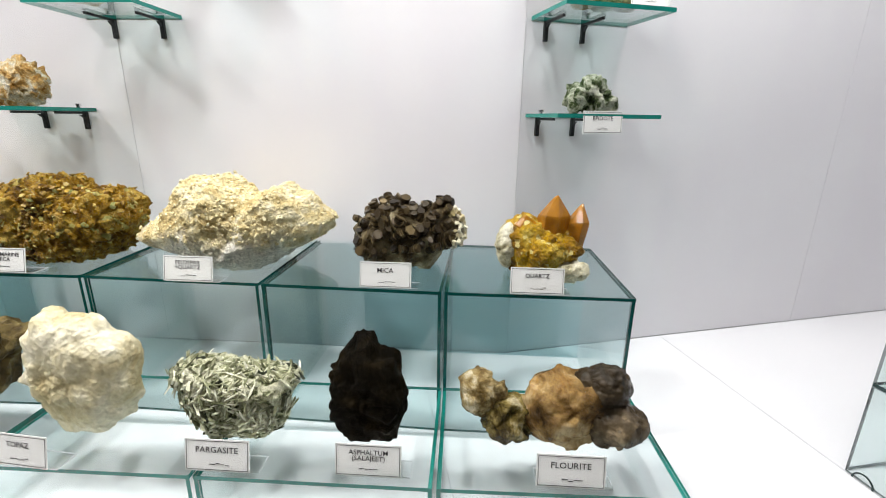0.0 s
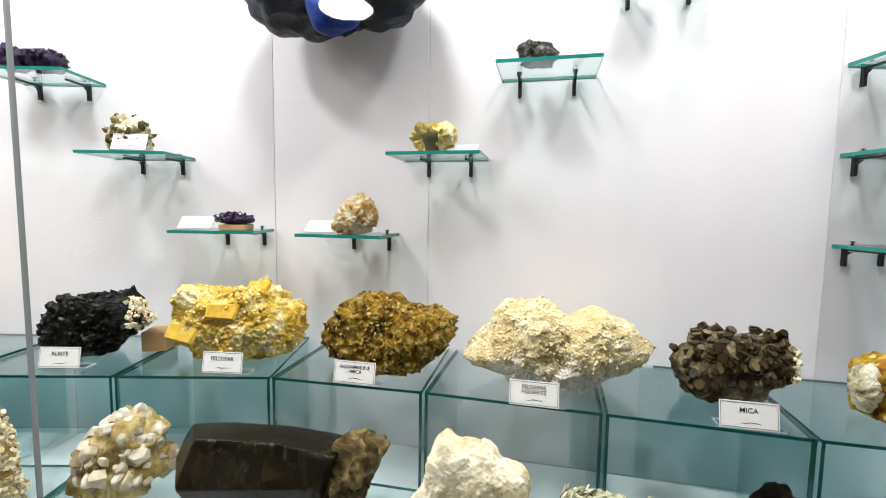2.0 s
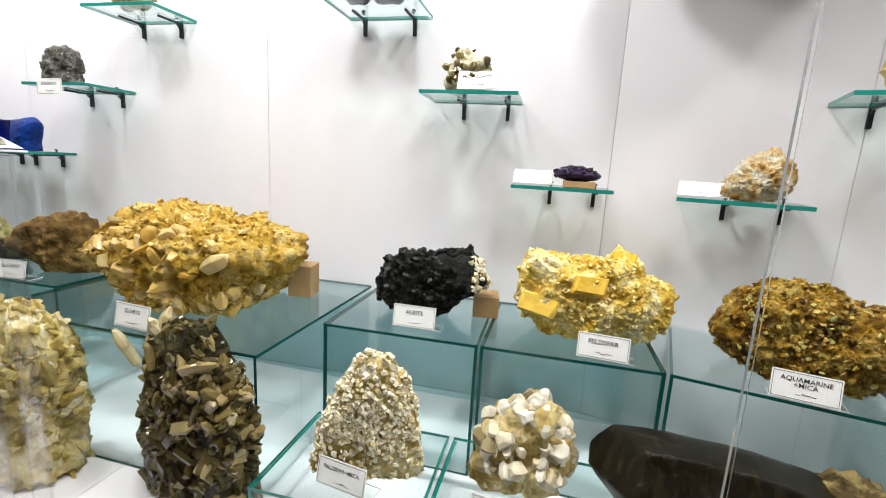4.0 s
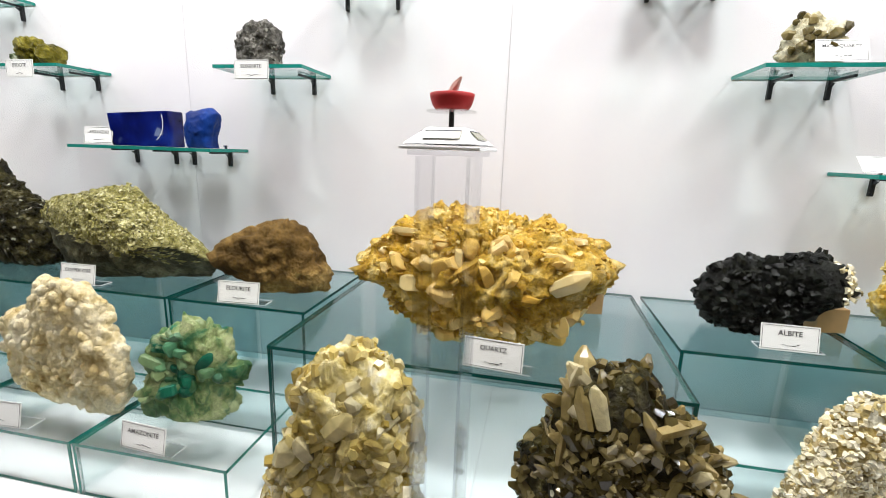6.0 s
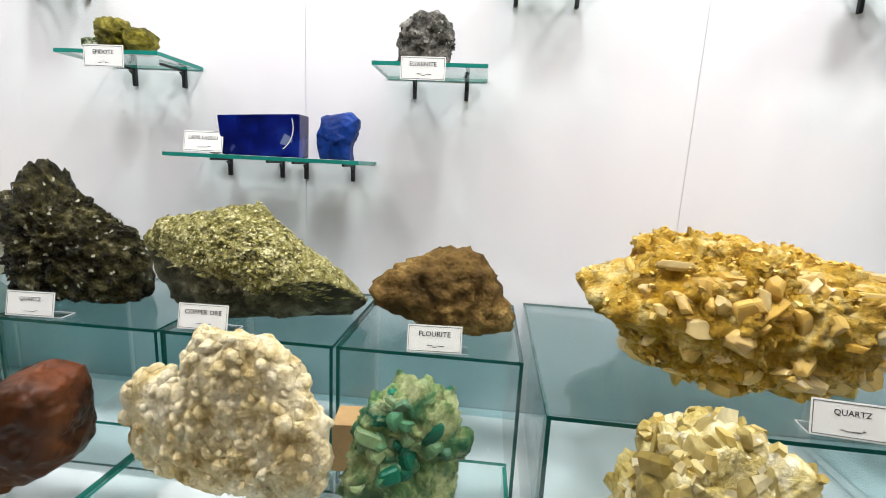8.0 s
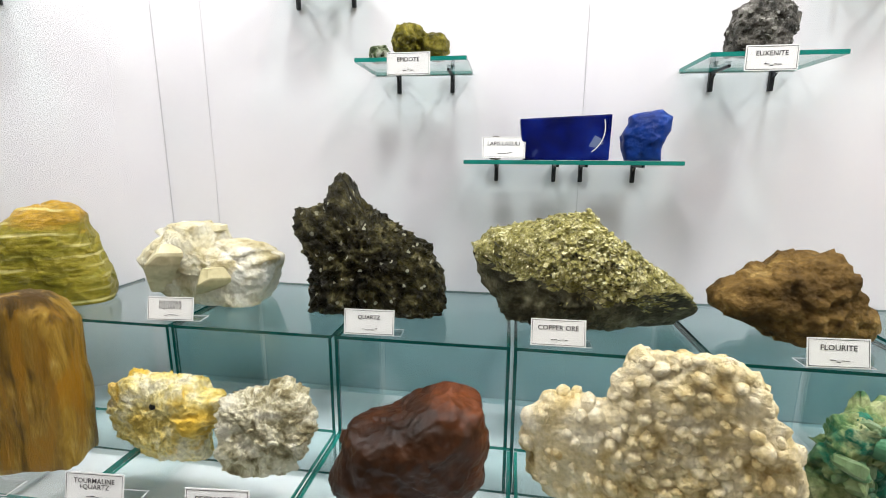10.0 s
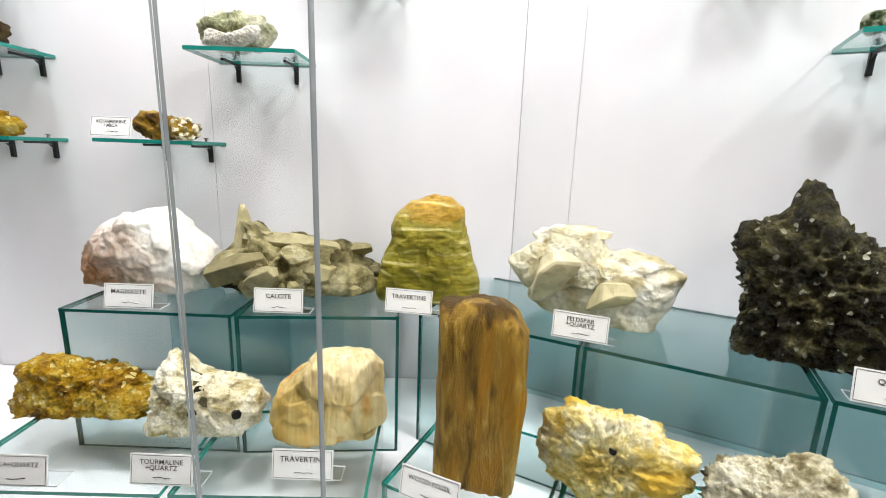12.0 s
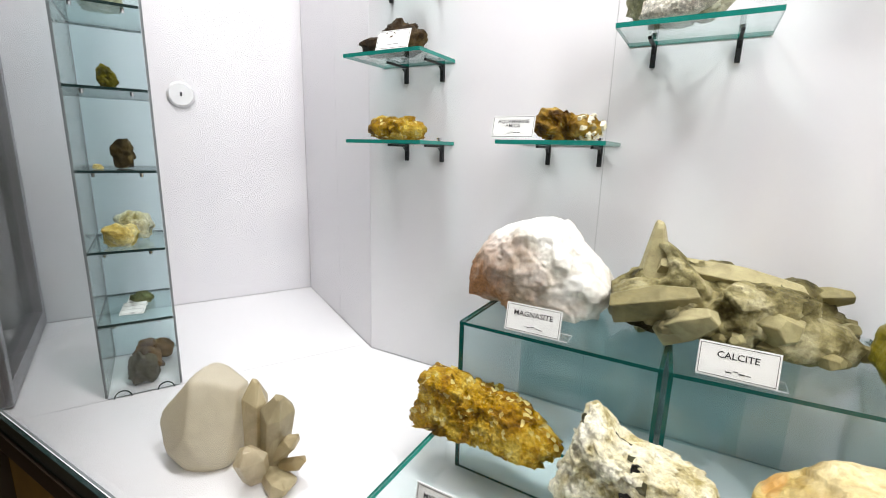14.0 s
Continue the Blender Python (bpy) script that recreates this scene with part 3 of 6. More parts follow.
# ---- lettering and cards ----
def lettering(text, height, width, depth=0.0006):
    cu = bpy.data.curves.new("lettering", "FONT")
    cu.body, cu.size, cu.align_x, cu.align_y, cu.extrude, cu.resolution_u = text, 1.0, "CENTER", "CENTER", 0.0, 2
    cu.space_line = 0.85
    cu.offset = 0.008
    ob = bpy.data.objects.new("lettering", cu)
    scene.collection.objects.link(ob)
    dg = bpy.context.evaluated_depsgraph_get()
    me = bpy.data.meshes.new_from_object(ob.evaluated_get(dg))
    bpy.data.objects.remove(ob)
    co = np.array([v.co[:] for v in me.vertices])
    span = co.max(0) - co.min(0)
    mid = (co.max(0) + co.min(0)) / 2
    lines = text.count("\n") + 1
    k = min(width / span[0], height * lines / span[1])
    for v in me.vertices:
        v.co = Vector(((v.co.x - mid[0]) * k, (v.co.y - mid[1]) * k, 0))
    me.materials.append(INK)
    return me


CARD_W, CARD_H = 0.094, 0.047


def card(text, at, yaw, lean=12.0, w=CARD_W, h=CARD_H, stand=True, group="name cards"):
    """A printed name card in an acrylic holder; its lower edge at the given place, facing the visitor."""
    words = text.replace("\n", " ").strip()
    t = thing("name_card", pose(*at, 0, 0, yaw), f"small white printed card reading {words} on a clear stand" if words else "small white name card with faded print", "name card", group)
    up = pose(0, 0, 0.002, 90 - lean)
    c = part("card", box(-w / 2, 0, -0.001, w / 2, h, 0.0, 0), CARD, t)
    c.matrix_local = up
    bm = bmesh.new()
    e, s = 0.0022, 0.0006
    for b in ((-w / 2 + e, e, w / 2 - e, e + s), (-w / 2 + e, h - e - s, w / 2 - e, h - e), (-w / 2 + e, e, -w / 2 + e + s, h - e), (w / 2 - e - s, e, w / 2 - e, h - e)):
        box(b[0], b[1], 0.0002, b[2], b[3], 0.0004, 0, bm)
    part("printed_border", bm, INK, c)
    if text:
        two = "\n" in text
        me = lettering(text, h * 0.19, w * 0.74 if len(words) > 9 else w * 0.078 * len(words))
        tx = new("printed_name", me)
        tx.parent = c
        tx.matrix_local = pose(0, h * (0.64 if two else 0.68), 0.0005)
    bm = bmesh.new()
    rng = random.Random(len(words) * 7 + 3)
    x = -w * 0.13
    while x < w * 0.13:
        step = rng.uniform(0.004, 0.009)
        y = h * 0.22 + rng.uniform(-0.0015, 0.0015)
        box(x, y, 0.0002, x + step * 0.8, y + rng.uniform(0.0007, 0.0016), 0.0005, 0, bm)
        x += step
    part("second_line", bm, INK, c)
    if stand:
        part("stand", sheet(-w / 2 + 0.001, 0.003, 0, w / 2 + 0.012, 0.035, 0.002), (ACRYLIC, ACRYLIC_EDGE), t)
    return t


YR, YM, YL = -13.5, 0.0, 27.5


# ---- mineral colours ----
CREAM = rock_mat("cream_feldspar", [(0.3, (0.60, 0.46, 0.25)), (0.45, (0.73, 0.60, 0.36)), (0.6, (0.80, 0.70, 0.47)), (0.8, (0.88, 0.82, 0.67))], 24, None, 160, 0.85, 0.85, 0.006, side_colour=((0.92, 0.88, 0.80), (0.0, -0.3, -1.0), -0.05, 0.04), fine_share=0.45)
BROWNGOLD = rock_mat("brown_gold_mica", [(0.3, (0.08, 0.035, 0.005)), (0.44, (0.23, 0.12, 0.013)), (0.56, (0.40, 0.235, 0.03)), (0.75, (0.58, 0.42, 0.13))], 24, (0.48, 0.47, 0.22), 90, 0.94, 0.45, 0.009, 0.5, gloss=0.85)
YELLOWFELD = rock_mat("yellow_feldspar", [(0.3, (0.52, 0.30, 0.04)), (0.44, (0.70, 0.47, 0.10)), (0.58, (0.79, 0.62, 0.22)), (0.78, (0.88, 0.80, 0.56))], 16, None, 90, 0.86, 0.6, 0.006)
BLACKROCK = rock_mat("black_tourmaline", [(0.35, (0.006, 0.006, 0.008)), (0.6, (0.022, 0.022, 0.025)), (0.8, (0.05, 0.05, 0.05))], 30, None, 150, 0.6, 0.35, 0.004, 0.5)
AMBER = rock_mat("amber_quartz_matrix", [(0.3, (0.30, 0.16, 0.02)), (0.44, (0.52, 0.32, 0.05)), (0.58, (0.66, 0.45, 0.11)), (0.78, (0.80, 0.65, 0.33))], 17, None, 60, 0.92, 0.4, 0.007, 0.5, patch=(0.26, 0.16, 0.05), patch_scale=9, patch_at=0.65, gloss=0.8)
BROWNCLAY = rock_mat("brown_fluorite", [(0.3, (0.085, 0.05, 0.02)), (0.48, (0.16, 0.097, 0.04)), (0.66, (0.26, 0.165, 0.07)), (0.85, (0.46, 0.33, 0.16))], 12, None, 120, 0.6, 0.7, 0.004)
PYRITE = rock_mat("greenish_gold_ore", [(0.3, (0.16, 0.14, 0.05)), (0.5, (0.36, 0.325, 0.14)), (0.65, (0.50, 0.455, 0.22)), (0.8, (0.68, 0.63, 0.38))], 45, (0.72, 0.68, 0.44), 200, 0.88, 0.35, 0.006, 0.7, gloss=0.7)
DARKGREY = rock_mat("dark_grey_ore", [(0.3, (0.045, 0.04, 0.028)), (0.55, (0.11, 0.10, 0.075)), (0.8, (0.26, 0.24, 0.18))], 18, None, 90, 0.6, 0.5, 0.003)
DARKQUARTZ = rock_mat("dark_smoky_crust", [(0.3, (0.010, 0.008, 0.003)), (0.5, (0.040, 0.032, 0.013)), (0.66, (0.105, 0.088, 0.042)), (0.85, (0.34, 0.30, 0.18))], 30, (0.62, 0.60, 0.50), 150, 0.975, 0.35, 0.008, 0.6, gloss=0.85)
PALEFELD = rock_mat("pale_feldspar", [(0.3, (0.44, 0.37, 0.22)), (0.46, (0.64, 0.57, 0.41)), (0.62, (0.75, 0.71, 0.57)), (0.8, (0.84, 0.81, 0.72))], 14, None, 90, 0.6, 0.6, 0.005, fine_share=0.4, patch=(0.86, 0.84, 0.77), patch_scale=8, patch_at=0.56)
TRAVGREEN = rock_mat("green_banded_travertine", [(0.3, (0.15, 0.125, 0.02)), (0.42, (0.27, 0.235, 0.04)), (0.54, (0.37, 0.31, 0.06)), (0.68, (0.30, 0.265, 0.05)), (0.85, (0.50, 0.44, 0.16))], 12, None, 60, 0.6, 0.3, 0.003, 0.6, stretch=(0.5, 0.5, 1.6), patch=(0.62, 0.55, 0.27), patch_scale=6, patch_at=0.63, side_colour=((0.50, 0.32, 0.055), (0.2, 0.0, 1.0), 0.165, 0.03), fine_share=0.6, bands=(0.60, 0.54, 0.28))
# calcite: the side colour turns it dark brown towards the lower left
TANCALC = rock_mat("grey_tan_calcite", [(0.3, (0.07, 0.055, 0.025)), (0.46, (0.22, 0.185, 0.10)), (0.6, (0.40, 0.35, 0.21)), (0.8, (0.58, 0.53, 0.38))], 16, None, 60, 0.6, 0.45, 0.005, 0.5, fine_share=0.7, side_colour=((0.05, 0.04, 0.02), (-0.4, 0.0, -1.0), -0.015, 0.05))
WHITEROCK = rock_mat("white_magnesite", [(0.35, (0.66, 0.62, 0.57)), (0.6, (0.82, 0.80, 0.77)), (0.8, (0.86, 0.85, 0.83))], 20, None, 60, 0.6, 0.8, 0.0018, side_colour=((0.50, 0.28, 0.17), (-0.62, -0.75, -0.5), -0.025, 0.12), fine_share=0.3)
SMOKYVIOLET = rock_mat("smoky_violet_fluorite", [(0.3, (0.035, 0.022, 0.018)), (0.46, (0.13, 0.08, 0.055)), (0.58, (0.26, 0.15, 0.07)), (0.74, (0.40, 0.24, 0.09)), (0.86, (0.6, 0.46, 0.26))], 16, None, 120, 0.6, 0.25, 0.002, 0.5, patch=(0.30, 0.15, 0.03), patch_scale=11, patch_at=0.6)
TAR = rock_mat("black_asphaltum", [(0.3, (0.003, 0.002, 0.001)), (0.6, (0.010, 0.007, 0.004)), (0.8, (0.028, 0.018, 0.01))], 25, None, 120, 0.6, 0.5, 0.003, 0.1)
FIBRE = rock_mat("grey_green_fibrous", [(0.34, (0.03, 0.035, 0.015)), (0.44, (0.24, 0.25, 0.15)), (0.54, (0.62, 0.61, 0.46)), (0.75, (0.84, 0.82, 0.68))], 38, (0.05, 0.055, 0.04), 70, 0.85, 0.4, 0.005, 0.5, stretch=(1.0, 1.0, 0.45), distort=1.5)
TOPAZCREAM = rock_mat("cream_topaz_matrix", [(0.3, (0.56, 0.46, 0.29)), (0.5, (0.72, 0.65, 0.48)), (0.7, (0.82, 0.77, 0.64))], 14, None, 150, 0.6, 0.85, 0.003, fine_share=0.5)
SMOKYDARK = rock_mat("dark_smoky_quartz", [(0.35, (0.007, 0.005, 0.003)), (0.6, (0.016, 0.012, 0.007)), (0.85, (0.045, 0.034, 0.02))], 30, None, 60, 0.6, 0.16, 0.0012, 0.4, stretch=(2.0, 2.0, 0.3))
ROOTBROWN = rock_mat("brown_broken_quartz", [(0.3, (0.03, 0.02, 0.01)), (0.55, (0.13, 0.09, 0.045)), (0.8, (0.36, 0.28, 0.15))], 22, None, 90, 0.6, 0.4, 0.004)
BEIGEQ = rock_mat("beige_quartz_matrix", [(0.3, (0.24, 0.16, 0.05)), (0.5, (0.50, 0.38, 0.17)), (0.7, (0.66, 0.56, 0.33))], 16, (0.66, 0.62, 0.52), 90, 0.85, 0.5, 0.004)
AMAZ = rock_mat("green_amazonite", [(0.3, (0.03, 0.12, 0.07)), (0.45, (0.12, 0.22, 0.11)), (0.58, (0.30, 0.36, 0.19)), (0.78, (0.52, 0.54, 0.35))], 18, None, 70, 0.6, 0.45, 0.004, 0.5, fine_share=0.6, patch=(0.005, 0.14, 0.10), patch_scale=13, patch_at=0.57)
AMAZBACK = rock_mat("grey_green_matrix", [(0.3, (0.10, 0.11, 0.06)), (0.6, (0.25, 0.25, 0.15)), (0.8, (0.40, 0.38, 0.25))], 18, None, 90, 0.6, 0.6, 0.003)
BOTRY = rock_mat("cream_botryoidal", [(0.3, (0.46, 0.32, 0.15)), (0.42, (0.70, 0.57, 0.34)), (0.56, (0.83, 0.72, 0.50)), (0.8, (0.90, 0.83, 0.67))], 20, None, 90, 0.6, 0.8, 0.006, fine_share=0.5)
# jasper: lighter and redder towards the upper right
REDJASPER = rock_mat("dark_red_jasper", [(0.3, (0.022, 0.009, 0.005)), (0.5, (0.052, 0.019, 0.009)), (0.66, (0.09, 0.032, 0.014)), (0.85, (0.17, 0.068, 0.03))], 8, None, 90, 0.6, 0.35, 0.002, 0.6, fine_share=0.5, side_colour=((0.20, 0.07, 0.036), (0.5, 0.1, 1.0), 0.17, 0.04))
GREYWHITE = rock_mat("grey_white_crust", [(0.3, (0.26, 0.21, 0.13)), (0.43, (0.52, 0.46, 0.32)), (0.56, (0.80, 0.75, 0.58)), (0.78, (0.92, 0.88, 0.76))], 30, None, 110, 0.6, 0.6, 0.006, fine_share=0.6)
LEMON = rock_mat("yellow_white_tourmaline_rock", [(0.3, (0.58, 0.42, 0.12)), (0.43, (0.76, 0.60, 0.22)), (0.55, (0.84, 0.74, 0.40)), (0.72, (0.90, 0.85, 0.66))], 17, None, 60, 0.9, 0.6, 0.007, patch=(0.80, 0.56, 0.12), patch_scale=11, patch_at=0.56)
PETRIFIED = rock_mat("petrified_wood", [(0.3, (0.17, 0.095, 0.018)), (0.43, (0.27, 0.16, 0.03)), (0.54, (0.35, 0.215, 0.045)), (0.70, (0.44, 0.29, 0.075)), (0.86, (0.60, 0.45, 0.18))], 40, None, 60, 0.6, 0.4, 0.004, 0.6, stretch=(1.2, 1.2, 0.25), distort=1.0, patch=(0.40, 0.215, 0.028), patch_scale=16, patch_at=0.55, side_colour=((0.14, 0.08, 0.02), (0.0, 0.0, 1.0), 0.276, 0.012), fine_share=0.45)
TRAVTAN = rock_mat("tan_banded_travertine", [(0.3, (0.42, 0.28, 0.09)), (0.44, (0.56, 0.42, 0.18)), (0.58, (0.66, 0.53, 0.27)), (0.8, (0.76, 0.66, 0.42))], 10, None, 60, 0.6, 0.35, 0.002, 0.5, stretch=(1.6, 1.0, 0.4), patch=(0.58, 0.33, 0.10), patch_scale=8, patch_at=0.55, side_colour=((0.84, 0.75, 0.56), (0.0, 0.0, 1.0), 0.095, 0.10), fine_share=0.3)
WHITESPOT = rock_mat("white_quartz_spotted", [(0.3, (0.44, 0.36, 0.18)), (0.43, (0.70, 0.62, 0.42)), (0.58, (0.85, 0.80, 0.63)), (0.8, (0.91, 0.88, 0.77))], 22, (0.12, 0.11, 0.08), 60, 0.97, 0.6, 0.005)
GOLDMICA = rock_mat("gold_brown_mica_quartz", [(0.3, (0.17, 0.085, 0.007)), (0.45, (0.36, 0.20, 0.016)), (0.58, (0.53, 0.34, 0.035)), (0.76, (0.68, 0.52, 0.14))], 20, (0.66, 0.56, 0.28), 130, 0.9, 0.45, 0.006, 0.5, gloss=0.8)
MICAROCK = rock_mat("brown_mica_rock", [(0.3, (0.035, 0.022, 0.012)), (0.5, (0.12, 0.085, 0.05)), (0.7, (0.32, 0.26, 0.18)), (0.85, (0.6, 0.54, 0.42))], 16, None, 110, 0.6, 0.5, 0.004, 0.5, side_colour=((0.80, 0.74, 0.60), (1.0, 0.0, 0.2), 0.10, 0.02))
FELDY = island_mat("yellow_feldspar_faces", [(0.70, 0.44, 0.05), (0.78, 0.56, 0.14), (0.66, 0.40, 0.04)], 0.5, 0.4, 0.0008, 0.0, 8.0)
CLEARQ = island_mat("pale_quartz_points", [(0.76, 0.63, 0.28), (0.85, 0.75, 0.43), (0.66, 0.52, 0.19), (0.91, 0.86, 0.66), (0.79, 0.68, 0.34), (0.60, 0.47, 0.16)], 0.12, 1.0, 0.0015, 0.3, 60.0, 0.4, 0.7)
AMBERQ = island_mat("amber_quartz_points", [(0.80, 0.56, 0.17), (0.87, 0.69, 0.34), (0.75, 0.49, 0.12), (0.92, 0.81, 0.53), (0.83, 0.62, 0.24)], 0.14, 0.9, 0.0004, 0.3, 5.0, 0.35, 0.25)
ORANGEQ = island_mat("orange_citrine_points", [(0.54, 0.27, 0.04), (0.60, 0.31, 0.05)], 0.15, 0.9, 0.0004, 0.3, 5.0, 0.4)
SMOKEQ = island_mat("smoky_quartz_points", [(0.07, 0.05, 0.022), (0.20, 0.155, 0.07), (0.36, 0.29, 0.15), (0.10, 0.075, 0.032), (0.27, 0.215, 0.10), (0.055, 0.04, 0.018), (0.48, 0.40, 0.23)], 0.14, 0.9, 0.0004, 0.3, 5.0, 0.4)
MICAPLATE = island_mat("dark_brown_mica_plates", [(0.03, 0.018, 0.01), (0.075, 0.048, 0.026), (0.17, 0.12, 0.075), (0.045, 0.028, 0.016), (0.30, 0.23, 0.15), (0.055, 0.035, 0.02)], 0.3, 0.4)
GOLDPLATE = island_mat("pale_gold_mica_plates", [(0.88, 0.83, 0.66), (0.62, 0.50, 0.27), (0.92, 0.89, 0.78), (0.22, 0.16, 0.07), (0.82, 0.74, 0.54), (0.92, 0.88, 0.76), (0.40, 0.32, 0.16), (0.90, 0.85, 0.70)], 0.35, 0.5, cloud=0.4)
BLACKTAB = island_mat("black_tourmaline_tablets", [(0.006, 0.006, 0.008), (0.015, 0.015, 0.018), (0.03, 0.03, 0.032)], 0.25, 0.3)
AMAZCRYS = island_mat("teal_amazonite_blocks", [(0.010, 0.15, 0.11), (0.02, 0.23, 0.165), (0.20, 0.31, 0.18), (0.08, 0.22, 0.13), (0.36, 0.41, 0.25), (0.012, 0.175, 0.135), (0.18, 0.27, 0.15), (0.28, 0.34, 0.20)], 0.4, 0.5, 0.0006, 0.0, 8.0)
GREYGRAIN = island_mat("grey_silver_grains", [(0.08, 0.075, 0.07), (0.20, 0.19, 0.18), (0.40, 0.39, 0.38), (0.13, 0.12, 0.12)], 0.25, 0.6)
PURPLE = island_mat("purple_amethyst_points", [(0.03, 0.009, 0.06), (0.07, 0.022, 0.12), (0.016, 0.006, 0.03)], 0.15, 0.6, 0.0005, 0.3)
VIOLETDARK = simple("amethyst_bed", (0.02, 0.008, 0.035), 0.4, 0, 0.2, 0.4, 90, 0.002)
LAPIS = rock_mat("polished_blue_lapis", [(0.3, (0.004, 0.008, 0.10)), (0.55, (0.008, 0.018, 0.20)), (0.8, (0.02, 0.05, 0.32))], 16, (0.20, 0.24, 0.40), 50, 0.97, 0.12, 0.0004, 0.5, coat=0.3)
LAPISRAW = rock_mat("raw_blue_lapis", [(0.3, (0.008, 0.035, 0.20)), (0.6, (0.015, 0.07, 0.34)), (0.85, (0.05, 0.12, 0.40))], 14, None, 80, 0.6, 0.35, 0.002)
OLIVEGOLD = rock_mat("olive_gold_epidote", [(0.3, (0.05, 0.045, 0.006)), (0.5, (0.20, 0.17, 0.02)), (0.7, (0.36, 0.31, 0.06)), (0.85, (0.50, 0.45, 0.15))], 34, None, 120, 0.6, 0.4, 0.006, 0.5)
GREENWHITE = rock_mat("green_white_epidote", [(0.35, (0.03, 0.05, 0.025)), (0.48, (0.14, 0.18, 0.09)), (0.58, (0.50, 0.52, 0.42)), (0.75, (0.70, 0.70, 0.62))], 45, None, 140, 0.6, 0.45, 0.006)
ORANGEWHITE = rock_mat("orange_white_topaz", [(0.3, (0.40, 0.20, 0.06)), (0.48, (0.62, 0.42, 0.20)), (0.62, (0.72, 0.62, 0.46)), (0.8, (0.80, 0.76, 0.68))], 40, None, 140, 0.6, 0.8, 0.005)
GREYLUMP = rock_mat("grey_metallic_ore", [(0.3, (0.03, 0.027, 0.027)), (0.5, (0.10, 0.09, 0.09)), (0.68, (0.24, 0.22, 0.22)), (0.85, (0.5, 0.48, 0.46))], 34, None, 150, 0.6, 0.35, 0.006, 0.6, gloss=0.8)
GREENCREAM = rock_mat("grey_green_cream_calcite", [(0.3, (0.16, 0.17, 0.10)), (0.48, (0.38, 0.38, 0.26)), (0.6, (0.58, 0.56, 0.44)), (0.78, (0.74, 0.72, 0.62))], 16, None, 90, 0.6, 0.6, 0.005)
DARKBROWN = rock_mat("dark_brown_ore", [(0.3, (0.03, 0.018, 0.012)), (0.55, (0.09, 0.055, 0.035)), (0.8, (0.22, 0.15, 0.09))], 22, None, 120, 0.6, 0.5, 0.004)


# ---- specimens on the upper risers ----
QUARTZ_PT = [crystal_mesh("crystal", CLEARQ, 6, 0.2, 0.5, 0.1), crystal_mesh("crystal", CLEARQ, 6, 0.3, 0.3, -0.3), crystal_mesh("crystal", CLEARQ, 5, 0.35, 0.35, 0.45)]
AMBER_PT = [crystal_mesh("crystal", AMBERQ, 6, 0.35), crystal_mesh("crystal", AMBERQ, 6, 0.3, 0.25, -0.2), crystal_mesh("crystal", AMBERQ, 5, 0.3, 0.4, 0.2)]
SMOKE_PT = [crystal_mesh("crystal", SMOKEQ, 6, 0.35), crystal_mesh("crystal", SMOKEQ, 6, 0.3, 0.3, -0.2), crystal_mesh("crystal", SMOKEQ, 5, 0.3, 0.3, 0.3)]
CITRINE_PT = [crystal_mesh("crystal", ORANGEQ, 6, 0.34, 0.14, 0.0)]
TEAL_PT = [crystal_mesh("crystal", AMAZCRYS, 4, 0.3, 0.6, 0.05, 0.14), crystal_mesh("crystal", AMAZCRYS, 5, 0.35, 0.5, -0.1, 0.14)]
PURPLE_PT = [crystal_mesh("crystal", PURPLE, 6, 0.5), crystal_mesh("crystal", PURPLE, 5, 0.6)]


def put_crystal(parent, mesh, at, way, radius, length):
    ob = new("crystal", mesh)
    ob.parent = parent
    ob.matrix_local = aimed(Vector(at), Vector(way).normalized(), 20) @ Matrix.Diagonal((radius, radius * 0.8, length, 1))
    return ob


t, p, d = specimen("citrine_specimen", "yellow-brown quartz cluster with two upright orange crystals on glass", (0.463, 0.944, TOP_Z), YR, (0.156, 0.124, 0.124),
         [(-.47,.87),(-.2,1),(-.05,.9),(.3,.76),(.49,.5),(.4,.22),(.3,0),(-.38,.1),(-.41,.5)],
         [("fbm", 0.012, 14), ("bubble", 0.010, 60)], GOLDMICA, 1)
put_crystal(t, CITRINE_PT[0], (0.014, 0.0, 0.05), (0.02, -0.05, 1), 0.037, 0.108)
put_crystal(t, CITRINE_PT[0], (0.060, 0.01, 0.04), (0.10, -0.05, 1), 0.027, 0.102)
put_crystal(t, CITRINE_PT[0], (-0.035, 0.0, 0.075), (-0.1, -0.3, 0.9), 0.024, 0.05)
for at, sz, sd in (((-0.07, -0.01, 0.02), (0.05, 0.07, 0.09), 1), ((0.05, -0.04, 0.0), (0.07, 0.05, 0.045), 2), ((0.0, -0.05, 0.03), (0.075, 0.05, 0.055), 3)):
    pts, dirs, faces = lump(sz, [(0, 0, 0.5, 0.5, 0.5, 0.5)], [("fbm", 0.006, 30), ("bubble", 0.004, 120)], 100 + sd, 4)
    pts += np.array(at)
    lump_part("pale_lump" if sd < 3 else "grainy_ball", pts, faces, GREYWHITE if sd < 3 else GOLDMICA, t, "white quartz lump" if sd < 3 else "")

t, p, d = specimen("mica_specimen", "dark brown books of mica on white quartz, on a glass riser", (0.214, 1.051, TOP_Z), 2.4, (0.238, 0.144, 0.135),
         [(-.49,.56),(-.39,.84),(-.15,.99),(.04,.80),(.22,.97),(.38,.88),(.49,.7),(.46,.41),(.27,.27),(.14,.02),(-.1,.02),(-.32,.1),(-.48,.34)],
         [("fbm", 0.012, 14), ("block", 0.006, 50)], MICAROCK, 2)
